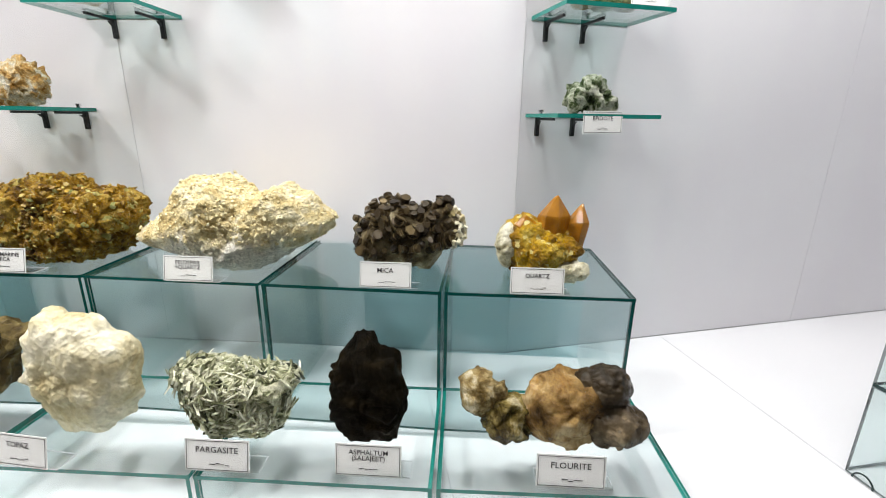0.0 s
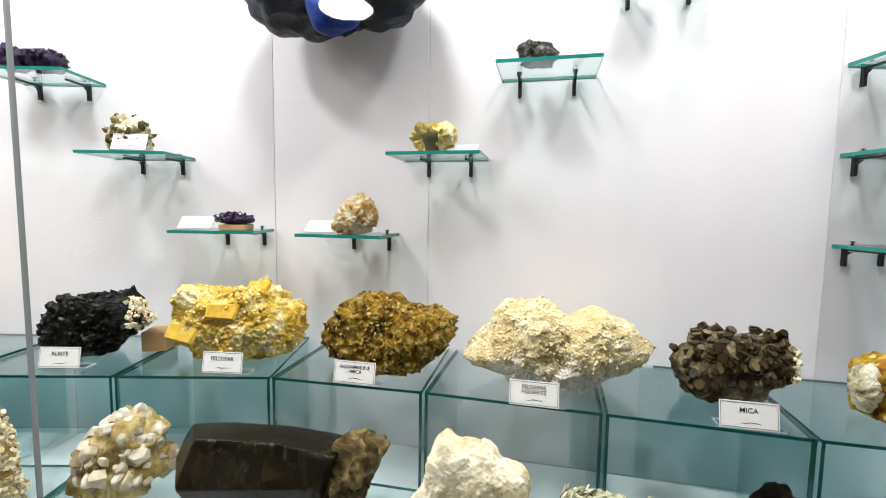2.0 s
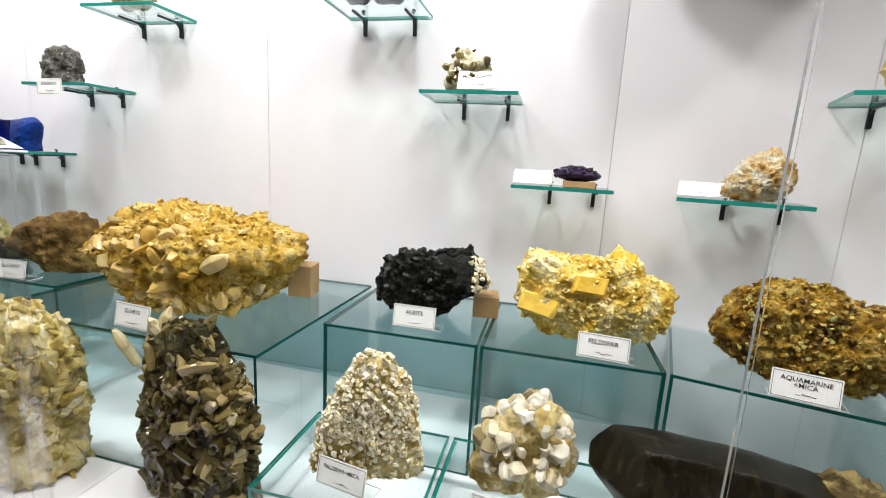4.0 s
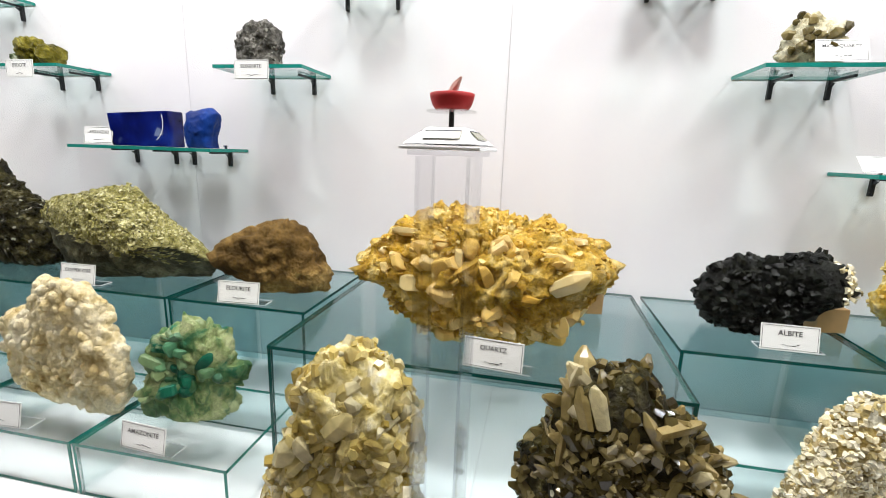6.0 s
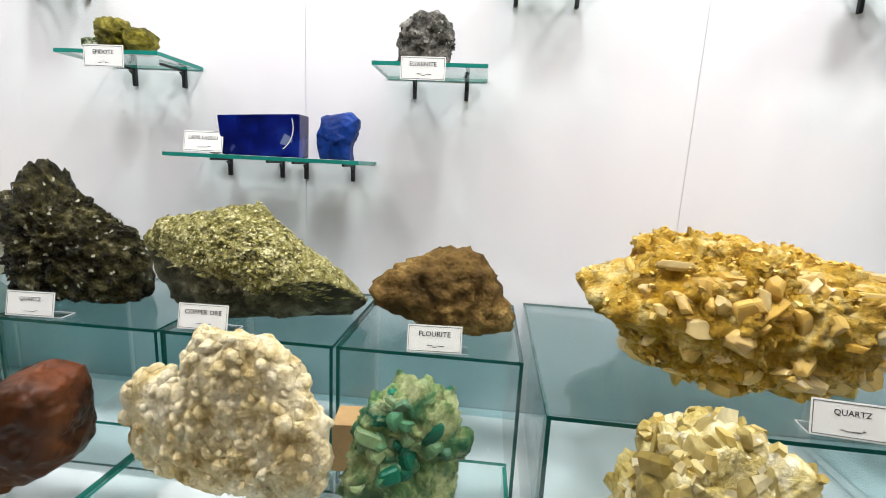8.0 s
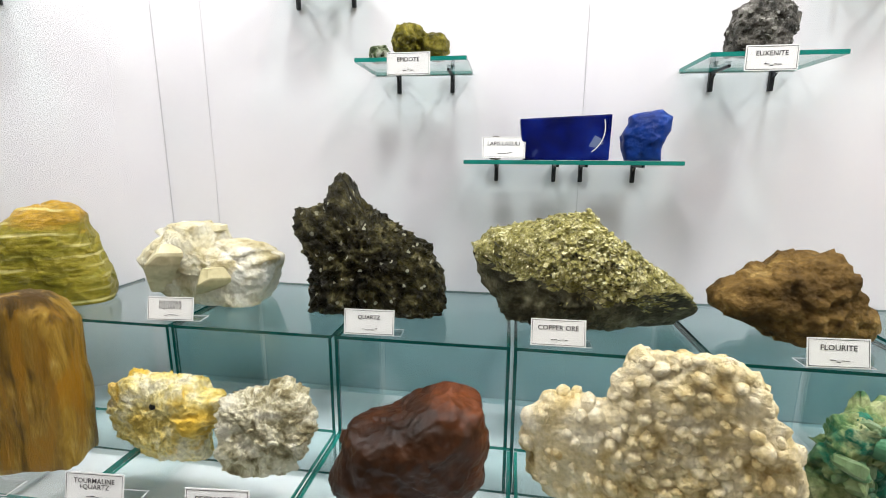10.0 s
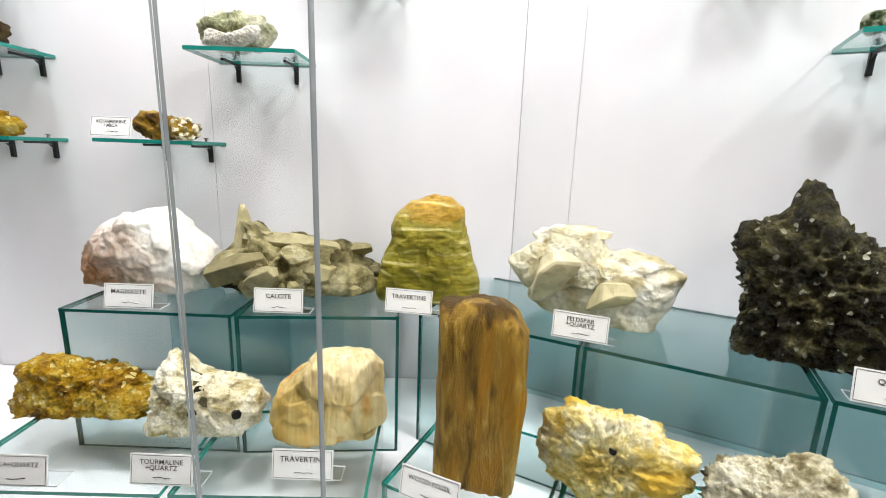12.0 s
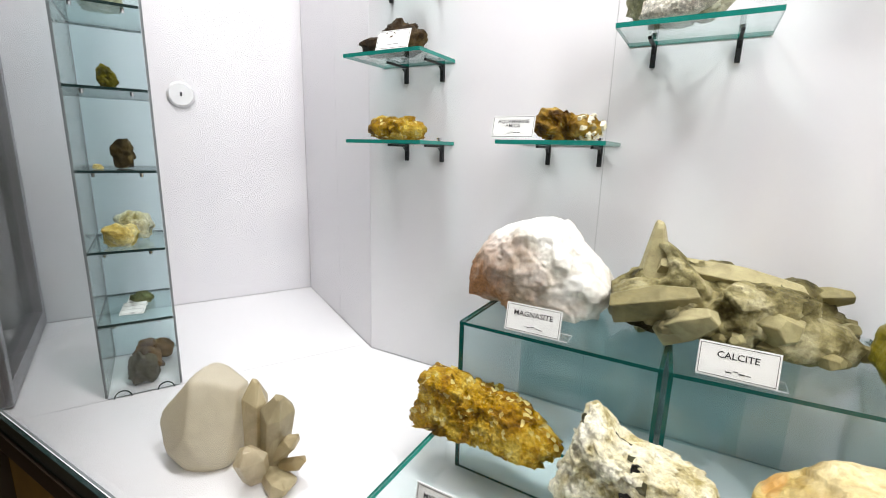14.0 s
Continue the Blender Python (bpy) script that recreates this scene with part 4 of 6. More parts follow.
books(t, "mica_book", MICAPLATE, p, d, 165, (0.007, 0.0125), (6, 12), lambda q, v: -0.105 < q[0] < 0.07 and v[1] < 0.5 and (q[2] > 0.045 or q[0] < -0.06), random.Random(3), "dark brown bent stacks of mica plates")
grains(t, "white_quartz_grain", GOLDPLATE, p, d, 150, (0.005, 0.010), 0.5, lambda q, v: q[0] > 0.075, random.Random(103), 0.7, "white quartz grains")

t, p, d = specimen("feldspar_quartz_specimen", "broad cream and white feldspar boulder with two humps on glass", (-0.134, 1.130, TOP_Z), -9.2, (0.404, 0.226, 0.182),
         [(-.5,.34),(-.34,.69),(-.26,.96),(-.06,1),(.09,.78),(.25,.94),(.39,.81),(.43,.66),(.5,.55),(.47,.4),(.28,.16),(.08,.02),(-.12,0),(-.26,.1),(-.41,.22)],
         [("fbm", 0.013, 12), ("bubble", 0.006, 55), ("fbm", 0.004, 120)], CREAM, 3, 6)
FLAKES_CREAM = island_mat("cream_feldspar_flakes", [(0.82, 0.73, 0.51), (0.76, 0.65, 0.42), (0.87, 0.80, 0.61), (0.72, 0.60, 0.37), (0.84, 0.76, 0.55)], 0.9, 0.05, cloud=0.3)
grains(t, "feldspar_flake", FLAKES_CREAM, p, d, 1100, (0.003, 0.006), 0.3, lambda q, v: v[1] < 0.5 and q[2] > 0.06, random.Random(30), 0.35, "tan crumbly feldspar flakes")

t, p, d = specimen("aquamarine_mica_specimen", "brown and gold granular mica boulder with pale green specks", (-0.510, 1.221, TOP_Z), YR, (0.333, 0.191, 0.180),
         [(-.49,.34),(-.46,.66),(-.34,.88),(-.15,.99),(.04,.96),(.12,.85),(.35,.88),(.49,.73),(.49,.47),(.35,.12),(.16,0),(-.15,.02),(-.46,.15)],
         [("fbm", 0.010, 14), ("ridge", 0.008, 40), ("block", 0.008, 70), ("fbm", 0.004, 140)], BROWNGOLD, 4, 6)
FLAKES_GOLD = island_mat("brown_gold_flakes", [(0.24, 0.125, 0.015), (0.40, 0.24, 0.03), (0.54, 0.37, 0.08), (0.15, 0.075, 0.01), (0.66, 0.52, 0.20), (0.33, 0.18, 0.022), (0.50, 0.45, 0.19)], 0.3, 0.6)
grains(t, "mica_flake", FLAKES_GOLD, p, d, 1500, (0.003, 0.0075), 0.16, lambda q, v: v[1] < 0.45, random.Random(4), 0.4, "brown and gold mica flakes")

t, p, d = specimen("feldspar_specimen", "blocky yellow feldspar boulder with pale crystal faces", (-0.895, 1.297, TOP_Z), 4.1, (0.337, 0.189, 0.196),
         [(-.49,.34),(-.47,.73),(-.42,.89),(-.13,.87),(.08,.89),(.14,1),(.25,.89),(.37,.73),(.49,.63),(.48,.34),(.37,.08),(0,0),(-.34,.05)],
         [("block", 0.016, 18), ("fbm", 0.008, 30), ("bubble", 0.006, 70), ("fbm", 0.003, 140)], YELLOWFELD, 5, 6)
blk = crystal_mesh("crystal", FELDY, 4, 0.1, 0.85, 0.1)
put_crystal(t, blk, (-0.035, -0.03, 0.105), (0.2, -0.75, 0.3), 0.042, 0.065)
put_crystal(t, blk, (-0.105, -0.02, 0.055), (-0.25, -0.8, 0.3), 0.05, 0.06)
put_crystal(t, blk, (0.045, 0.0, 0.145), (0.1, -0.6, 0.7), 0.03, 0.05)
FLAKES_YELLOW = island_mat("yellow_feldspar_crumbs", [(0.82, 0.68, 0.31), (0.77, 0.58, 0.19), (0.86, 0.78, 0.52), (0.72, 0.50, 0.12), (0.84, 0.72, 0.38)], 0.7, 0.15)
grains(t, "feldspar_crumb", FLAKES_YELLOW, p, d, 800, (0.003, 0.007), 0.4, lambda q, v: v[1] < 0.45, random.Random(5), 0.4, "pale yellow feldspar crumbs")

t, p, d = specimen("albite_specimen", "black crystalline tourmaline with a white albite end on a wood block", (-1.251, 1.286, TOP_Z), -2.4, (0.270, 0.109, 0.167),
         [(-.5,.57),(-.4,.75),(-.19,.87),(.02,.82),(.07,.93),(.27,1),(.44,.86),(.5,.54),(.41,.46),(.23,.25),(.06,.07),(-.19,.01),(-.36,.07),(-.45,.29)],
         [("fbm", 0.014, 14), ("block", 0.006, 60)], BLACKROCK, 6)
grains(t, "black_tablet", BLACKTAB, p, d, 620, (0.006, 0.012), 0.6, lambda q, v: q[0] < 0.1, random.Random(6), 0.7, "black crystal tablets")
grains(t, "white_crystal", GOLDPLATE, p, d, 170, (0.006, 0.012), 0.25, lambda q, v: q[0] > 0.095 and v[2] > -0.1, random.Random(7), 0.8, "white albite grains")
w = part("wood_block", box(-0.03, -0.03, 0, 0.03, 0.04, 0.05, 0.002), CORK)
w.matrix_world = pose(-1.13, 1.33, TOP_Z, 0, 0, 10)
tagged(w, "small tan wooden prop under a rock", "block", "wooden props")

t, p, d = specimen("amber_quartz_specimen", "large golden quartz plate covered in pale crystals on the wide riser", (-1.811, 1.190, TOP_Z), 2.2, (0.527, 0.330, 0.233),
         [(-.5,.53),(-.4,.7),(-.29,.91),(-.19,.98),(-.06,1),(.05,.93),(.22,.86),(.39,.81),(.46,.67),(.5,.6),(.47,.46),(.39,.21),(.28,.04),(.05,0),(-.23,.05),(-.35,.18),(-.38,.32),(-.49,.44)],
         [("fbm", 0.014, 10), ("block", 0.016, 24), ("ridge", 0.008, 45), ("block", 0.006, 70), ("fbm", 0.004, 120)], AMBER, 7, 6)
AMBER_BLOCK = [crystal_mesh("crystal", AMBERQ, 5, 0.3, 0.55, 0.1, 0.07), crystal_mesh("crystal", AMBERQ, 4, 0.25, 0.7, -0.15, 0.07), crystal_mesh("crystal", AMBERQ, 6, 0.4, 0.35, 0.2, 0.06)]
crystals(t, AMBER_BLOCK, p, d, 90, (0.010, 0.026), (0.04, 0.07), lambda q, v: v[1] < 0.1 and abs(q[0]) < 0.19 and q[2] < 0.185 and v[2] > -0.7, random.Random(8), 0.8, 0.80, habit=(0.5, 1.0))
FLAKES_AMBER = island_mat("amber_crumbs", [(0.58, 0.37, 0.07), (0.72, 0.52, 0.16), (0.42, 0.25, 0.04), (0.82, 0.66, 0.32), (0.66, 0.45, 0.11)], 0.4, 0.4)
grains(t, "quartz_crumb", FLAKES_AMBER, p, d, 1200, (0.003, 0.008), 0.4, lambda q, v: v[1] < 0.5 and (abs(q[0]) > 0.12 or q[2] > 0.15 or q[2] < 0.06), random.Random(88), 0.7, "brown and gold quartz crumbs")
w = part("wood_block", box(-0.03, -0.03, 0, 0.03, 0.03, 0.08, 0.002), CORK)
w.matrix_world = pose(-1.60, 1.30, TOP_Z, 0, 0, 10)
tagged(w, "small tan wooden prop under a rock", "block", "wooden props")

specimen("brown_fluorite_specimen", "lumpy brown fluorite rock tapering to one end", (-2.324, 1.244, TOP_Z), 7.8, (0.295, 0.145, 0.171),
         [(-.49,.47),(-.37,.66),(-.22,.82),(.0,.95),(.15,1),(.3,.86),(.37,.6),(.5,.25),(.45,.08),(.25,.03),(0,0),(-.22,.15),(-.44,.32)],
         [("fbm", 0.008, 16), ("bubble", 0.012, 38), ("fbm", 0.004, 90)], BROWNCLAY, 8)

t, p, d = specimen("copper_ore_specimen", "greenish gold sparkling copper ore slab with a dark underside", (-2.697, 1.217, TOP_Z), 3.6, (0.434, 0.150, 0.231),
         [(-.5,.71),(-.43,.89),(-.28,.94),(-.1,.98),(-.01,1),(.05,.89),(.18,.65),(.35,.45),(.49,.16),(.43,.03),(.18,0),(-.08,.05),(-.33,.12),(-.44,.39)],
         [("fbm", 0.008, 12), ("ridge", 0.005, 40), ("block", 0.005, 90), ("fbm", 0.003, 160)], PYRITE, 9, 6, [(0.25, -0.8, -0.75, 0.42)])
FLAKES_ORE = island_mat("ore_flakes", [(0.34, 0.31, 0.13), (0.52, 0.48, 0.24), (0.70, 0.66, 0.42), (0.20, 0.175, 0.07), (0.44, 0.40, 0.18)], 0.22, 0.9)
grains(t, "ore_flake", FLAKES_ORE, p, d, 1900, (0.003, 0.0065), 0.2, lambda q, v: v[1] < 0.5 and v[2] > 0.12 and q[2] > 0.088 - 0.27 * q[0], random.Random(9), 0.3, "sparkling ore flakes")
dk = next(o for o in t.children if o.name.startswith("rock_body")).data
dk.materials.append(DARKGREY)
for f in dk.polygons:
    rag = 0.02 * noise.noise(f.center * 40)
    if f.normal.z < -0.4 or f.center.z < 0.082 - 0.27 * f.center.x + rag and f.normal.z < 0.6:
        f.material_index = 1

t, p, d = specimen("smoky_quartz_specimen", "tall dark brown crusty quartz rock with a horn at the top", (-3.128, 1.260, TOP_Z), 3, (0.326, 0.150, 0.293),
         [(-.49,.74),(-.31,.80),(-.235,.99),(-.17,.98),(-.12,.82),(.06,.68),(.23,.59),(.37,.49),(.46,.29),(.49,.1),(.37,.01),(.13,0),(-.22,.02),(-.46,.03),(-.42,.29),(-.45,.47),(-.5,.57)],
         [("fbm", 0.008, 14), ("pit", 0.022, 30), ("block", 0.010, 44), ("ridge", 0.009, 55)], DARKQUARTZ, 10, 6, origin=(-0.1, 0, 0.42))

t, p, d = specimen("pale_feldspar_quartz_specimen", "pale cream blocky feldspar and quartz cluster", (-3.517, 1.272, TOP_Z), -0.6, (0.346, 0.162, 0.181),
         [(-.49,.54),(-.35,.77),(-.2,.95),(.03,.98),(.1,.77),(.33,.74),(.5,.6),(.46,.3),(.36,0),(.14,.02),(-.16,.06),(-.39,.25)],
         [("block", 0.018, 12), ("fbm", 0.004, 22), ("block", 0.003, 50)], PALEFELD, 11, 6)
FELDP = island_mat("pale_feldspar_faces", [(0.66, 0.60, 0.42), (0.76, 0.72, 0.60), (0.60, 0.54, 0.36), (0.72, 0.67, 0.52)], 0.5, 0.4, 0.0008, 0.0, 8.0)
blk2 = crystal_mesh("crystal", FELDP, 4, 0.3, 0.6, 0.2, 0.06)
put_crystal(t, blk2, (-0.07, -0.035, 0.035), (0.3, -0.45, 0.8), 0.055, 0.115)
put_crystal(t, blk2, (-0.055, 0.02, 0.158), (1, -0.1, 0.04), 0.022, 0.085)
put_crystal(t, blk2, (0.03, -0.04, 0.04), (0.5, -0.5, 0.45), 0.045, 0.075)
MILKQ = island_mat("milky_quartz_lumps", [(0.80, 0.76, 0.68), (0.72, 0.66, 0.55)], 0.25, 0.6, 0.0006, 0.1, 6.0, 0.4)
put_crystal(t, crystal_mesh("crystal", MILKQ, 6, 0.35, 0.5, 0.1, 0.08), (0.07, 0.0, 0.06), (0.85, -0.15, 0.35), 0.042, 0.085)
put_crystal(t, crystal_mesh("crystal", MILKQ, 5, 0.35, 0.5, -0.2, 0.08), (0.06, 0.0, 0.03), (0.9, -0.3, -0.1), 0.034, 0.08)


specimen("green_travertine_specimen", "yellow-green banded travertine dome with an orange top", (-3.843, 1.185, TOP_Z), 29.1, (0.227, 0.143, 0.226),
         [(-.5,.1),(-.45,.36),(-.34,.65),(-.31,.79),(-.18,.93),(0,.98),(.2,1),(.33,.9),(.35,.73),(.38,.58),(.45,.32),(.5,.12),(.48,0),(0,0),(-.42,0)],
         [("fbm", 0.006, 14), ("strata", 0.0007, 90), ("block", 0.005, 22), ("fbm", 0.0015, 90)], TRAVGREEN, 12, 6, [(0.1, -1, 0.15, 0.86)])

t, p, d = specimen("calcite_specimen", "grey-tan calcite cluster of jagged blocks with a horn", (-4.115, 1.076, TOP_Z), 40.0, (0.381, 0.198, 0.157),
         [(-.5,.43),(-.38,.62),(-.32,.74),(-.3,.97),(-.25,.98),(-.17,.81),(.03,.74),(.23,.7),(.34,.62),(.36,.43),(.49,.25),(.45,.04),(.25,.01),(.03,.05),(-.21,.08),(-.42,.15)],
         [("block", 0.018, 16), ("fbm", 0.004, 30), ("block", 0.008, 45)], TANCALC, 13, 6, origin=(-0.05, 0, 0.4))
CALCF = island_mat("tan_calcite_faces", [(0.37, 0.32, 0.19), (0.46, 0.41, 0.26), (0.25, 0.21, 0.115), (0.52, 0.465, 0.31)], 0.4, 0.5, 0.0012, 0.0, 30.0)
blk3 = crystal_mesh("crystal", CALCF, 5, 0.4, 0.5, 0.15, 0.04)
horn = crystal_mesh("crystal", CALCF, 5, 0.8, 0.22, 0.1, 0.06)
put_crystal(t, horn, (-0.112, 0.01, 0.06), (-0.04, 0.0, 1), 0.042, 0.128)
put_crystal(t, blk3, (-0.11, 0.0, 0.115), (0.95, -0.15, -0.1), 0.036, 0.20)
put_crystal(t, blk3, (-0.175, -0.03, 0.045), (0.85, -0.35, 0.3), 0.038, 0.13)
put_crystal(t, blk3, (-0.10, -0.05, 0.02), (0.6, -0.6, 0.5), 0.034, 0.09)
put_crystal(t, blk3, (0.035, -0.035, 0.045), (0.15, -0.9, 0.15), 0.042, 0.07)
put_crystal(t, blk3, (0.09, 0.0, 0.085), (0.9, -0.1, 0.1), 0.024, 0.07)
crystals(t, [blk3], p, d, 34, (0.010, 0.018), (0.018, 0.032), lambda q, v: v[1] < 0.3 and (q[0] > 0.09 or q[2] < 0.035), random.Random(113), 0.8, 0.45)

t, p, d = specimen("magnesite_specimen", "white magnesite dome with a pinkish brown side", (-4.383, 0.917, TOP_Z), YL, (0.280, 0.179, 0.178),
         [(-.49,.38),(-.44,.65),(-.29,.84),(-.1,.97),(.13,.96),(.29,.7),(.42,.49),(.49,.3),(.4,.08),(.21,0),(-.06,.03),(-.48,.1)],
         [("fbm", 0.009, 13), ("block", 0.007, 26), ("fbm", 0.002, 90)], WHITEROCK, 14, 6, [(0.5, -0.8, 0.25, 0.7)])

# ---- specimens on the lower risers ----
t = thing("fluorite_specimen", pose(0.398, 0.713, LOW_Z, 0, 0, YR), "cluster of brown and smoky violet fluorite crystals on glass", SPECIMEN, "mineral specimens")
FLU_PALE = rock_mat("pale_brown_fluorite", [(0.3, (0.07, 0.045, 0.02)), (0.46, (0.24, 0.16, 0.07)), (0.6, (0.45, 0.35, 0.20)), (0.78, (0.80, 0.72, 0.56))], 34, None, 90, 0.6, 0.25, 0.003, 0.6, fine_share=0.5)
FLU_OLIVE = rock_mat("olive_fluorite", [(0.3, (0.035, 0.024, 0.01)), (0.48, (0.13, 0.09, 0.03)), (0.64, (0.34, 0.26, 0.11)), (0.82, (0.66, 0.58, 0.42))], 34, None, 90, 0.6, 0.2, 0.004, 0.6)
FLU_ORANGE = rock_mat("orange_brown_fluorite", [(0.3, (0.06, 0.035, 0.02)), (0.46, (0.20, 0.115, 0.05)), (0.6, (0.36, 0.235, 0.11)), (0.8, (0.58, 0.46, 0.30))], 20, None, 90, 0.6, 0.2, 0.003, 0.6, side_colour=((0.50, 0.22, 0.02), (-0.3, 0.0, 1.0), 0.09, 0.08), fine_share=0.5)
FLU_SMOKE = rock_mat("smoky_fluorite", [(0.3, (0.03, 0.02, 0.016)), (0.5, (0.085, 0.06, 0.045)), (0.7, (0.17, 0.125, 0.095)), (0.86, (0.40, 0.31, 0.22))], 16, None, 90, 0.6, 0.2, 0.002, 0.6, fine_share=0.5)
for at, sz, mm, cs, sd in (((-0.108, 0.0, 0.04), (0.08, 0.06, 0.075), FLU_PALE, ((-0.5, -1, 0.3, 0.7), (0.8, -0.5, 0.6, 0.7)), 1), ((-0.066, -0.01, 0.0), (0.088, 0.07, 0.075), FLU_OLIVE, ((0.2, -1, 0.5, 0.66), (-0.7, -0.6, 0.1, 0.7)), 2),
                           ((0.018, 0.0, 0.0), (0.135, 0.11, 0.115), FLU_ORANGE, ((-0.6, -0.7, 0.6, 0.72), (0.6, -0.8, 0.1, 0.7)), 3),
                           ((0.08, 0.01, 0.058), (0.10, 0.075, 0.066), FLU_SMOKE, ((0, -1, 0.3, 0.7), (0.7, -0.3, 0.6, 0.75)), 4), ((0.10, -0.01, 0.0), (0.105, 0.085, 0.074), FLU_SMOKE, ((-0.3, -1, 0.4, 0.66), (0.8, -0.4, 0.5, 0.72)), 5)):
    pts, dirs, faces = lump(sz, [(0, 0, 0.5, 0.5, 0.5, 0.55)], [("block", 0.009, 26), ("fbm", 0.004, 30), ("block", 0.004, 70)], 120 + sd, 5, cs)
    pts += np.array(at)
    lump_part("crystal_lump", pts, faces, mm, t)
t, p, d = specimen("asphaltum_specimen", "upright black tarry asphaltum lump", (0.117, 0.772, LOW_Z), YR, (0.126, 0.100, 0.170),
         [(-.5,.2),(-.47,.66),(-.36,.83),(-.2,.9),(-.1,1),(.06,.97),(.14,.88),(.34,.8),(.45,.62),(.5,.25),(.35,0),(-.35,0)],
         [("fbm", 0.010, 20), ("bubble", 0.004, 46), ("block", 0.006, 50), ("fbm", 0.003, 90)], TAR, 22, 5)
t, p, d = specimen("pargasite_specimen", "grey-green fibrous pargasite wedge, wider at the top", (-0.093, 0.824, LOW_Z), YR, (0.204, 0.116, 0.116),
         [(-.5,.88),(-.34,.98),(0,.88),(.25,.88),(.46,.85),(.5,.72),(.39,.37),(.37,.11),(.16,0),(-.17,.04),(-.32,.27),(-.38,.56)],
         [("fbm", 0.006, 18), ("ridge", 0.003, 60), ("block", 0.004, 90), ("fbm", 0.003, 150)], FIBRE, 23, 6)
NEEDLE = island_mat("grey_green_needles", [(0.80, 0.80, 0.66), (0.34, 0.35, 0.22), (0.10, 0.105, 0.06), (0.66, 0.66, 0.50), (0.90, 0.89, 0.78), (0.22, 0.23, 0.14), (0.50, 0.50, 0.36)], 0.3, 0.6)
grains(t, "needle", NEEDLE, p, d, 1100, (0.008, 0.020), 0.10, lambda q, v: v[1] < 0.4, random.Random(23), 0.35, "grey-green needle crystals", 0.16)
t, p, d = specimen("topaz_specimen", "cream white knobbly topaz rock", (-0.337, 0.866, LOW_Z), -18.5, (0.199, 0.096, 0.196),
         [(-.5,.39),(-.37,.53),(-.34,.86),(-.23,1),(-.08,.93),(.1,.95),(.27,.86),(.43,.79),(.5,.65),(.47,.43),(.4,.13),(.16,.02),(-.1,0),(-.23,.12),(-.41,.33)],
         [("bubble", 0.009, 22), ("fbm", 0.004, 40), ("fbm", 0.002, 120)], TOPAZCREAM, 24, 6)
smoky_at = (-0.696, 0.974, LOW_Z)
t = thing("smoky_crystal_specimen", pose(*smoky_at, 0, 0, 2) @ Matrix.Diagonal((0.95, 1, 1, 1)), "long dark smoky quartz crystal with a broken brown end", SPECIMEN, "mineral specimens")
pts, dirs, faces = lump((0.345, 0.15, 0.150), [(-.5,.70),(-.36,.98),(-.12,1),(.2,.95),(.5,.82),(.47,.4),(.42,0),(-.05,.12),(-.26,.24),(-.43,.44)], [("fbm", 0.002, 9), ("stripe", 0.0012, 60)], 25, 6,
                        [(0, -1, 0.55, 0.56), (0, -1, -0.4, 0.58), (-1, -0.5, 0.5, 0.52), (-1, -0.6, -0.5, 0.5), (0.1, 0, 1, 0.95)], (0, 0, 0.5))
pts[:, 0] -= 0.04
lump_part("crystal_body", pts, faces, SMOKYDARK, t)
pts, dirs, faces = lump((0.155, 0.13, 0.142), [(-.5,.5),(-.42,.88),(.0,.97),(.3,1),(.5,.78),(.3,.5),(.12,.08),(-.2,0),(-.42,.1)], [("fbm", 0.008, 20), ("block", 0.010, 40), ("ridge", 0.004, 70)], 26, 5)
pts[:, 0] += 0.15
lump_part("broken_end", pts, faces, ROOTBROWN, t, "rough brown broken end")
t, p, d = specimen("mica_quartz_feldspar_specimen", "beige cluster of quartz, feldspar and mica blocks", (-1.008, 1.005, LOW_Z), 5, (0.181, 0.128, 0.169),
         [(-.5,.18),(-.38,.41),(-.27,.8),(.03,.97),(.2,.97),(.47,.75),(.41,.52),(.49,.32),(.3,.12),(-.08,0),(-.4,.02)],
         [("block", 0.016, 22), ("fbm", 0.005, 40)], BEIGEQ, 27)
WHITEPT = island_mat("white_feldspar_blocks", [(0.86, 0.82, 0.71), (0.72, 0.63, 0.45), (0.36, 0.28, 0.16), (0.90, 0.87, 0.79), (0.80, 0.74, 0.60)], 0.3, 0.5, 0.0008, 0.0, 20.0, 0.2, 0.5)
WHITE_PT = [crystal_mesh("crystal", WHITEPT, 5, 0.3, 0.5, 0.1, 0.06), crystal_mesh("crystal", WHITEPT, 4, 0.3, 0.6, -0.2, 0.06)]
crystals(t, WHITE_PT, p, d, 60, (0.008, 0.019), (0.016, 0.034), front_up, random.Random(27), 0.8, 0.6)
t, p, d = specimen("feldspar_mica_specimen", "white and gold granular feldspar and mica wedge", (-1.270, 0.958, LOW_Z), 13.9, (0.195, 0.065, 0.225),
         [(-.5,.08),(-.38,.42),(-.14,.86),(.0,1),(.18,.98),(.32,.82),(.42,.45),(.5,.1),(.35,0),(-.01,.02),(-.37,.0)],
         [("fbm", 0.008, 18), ("block", 0.006, 60)], BEIGEQ, 28)
grains(t, "mica_plate", GOLDPLATE, p, d, 2100, (0.0035, 0.0078), 0.45, lambda q, v: v[1] < 0.5, random.Random(28), 0.8, "white and gold plates")

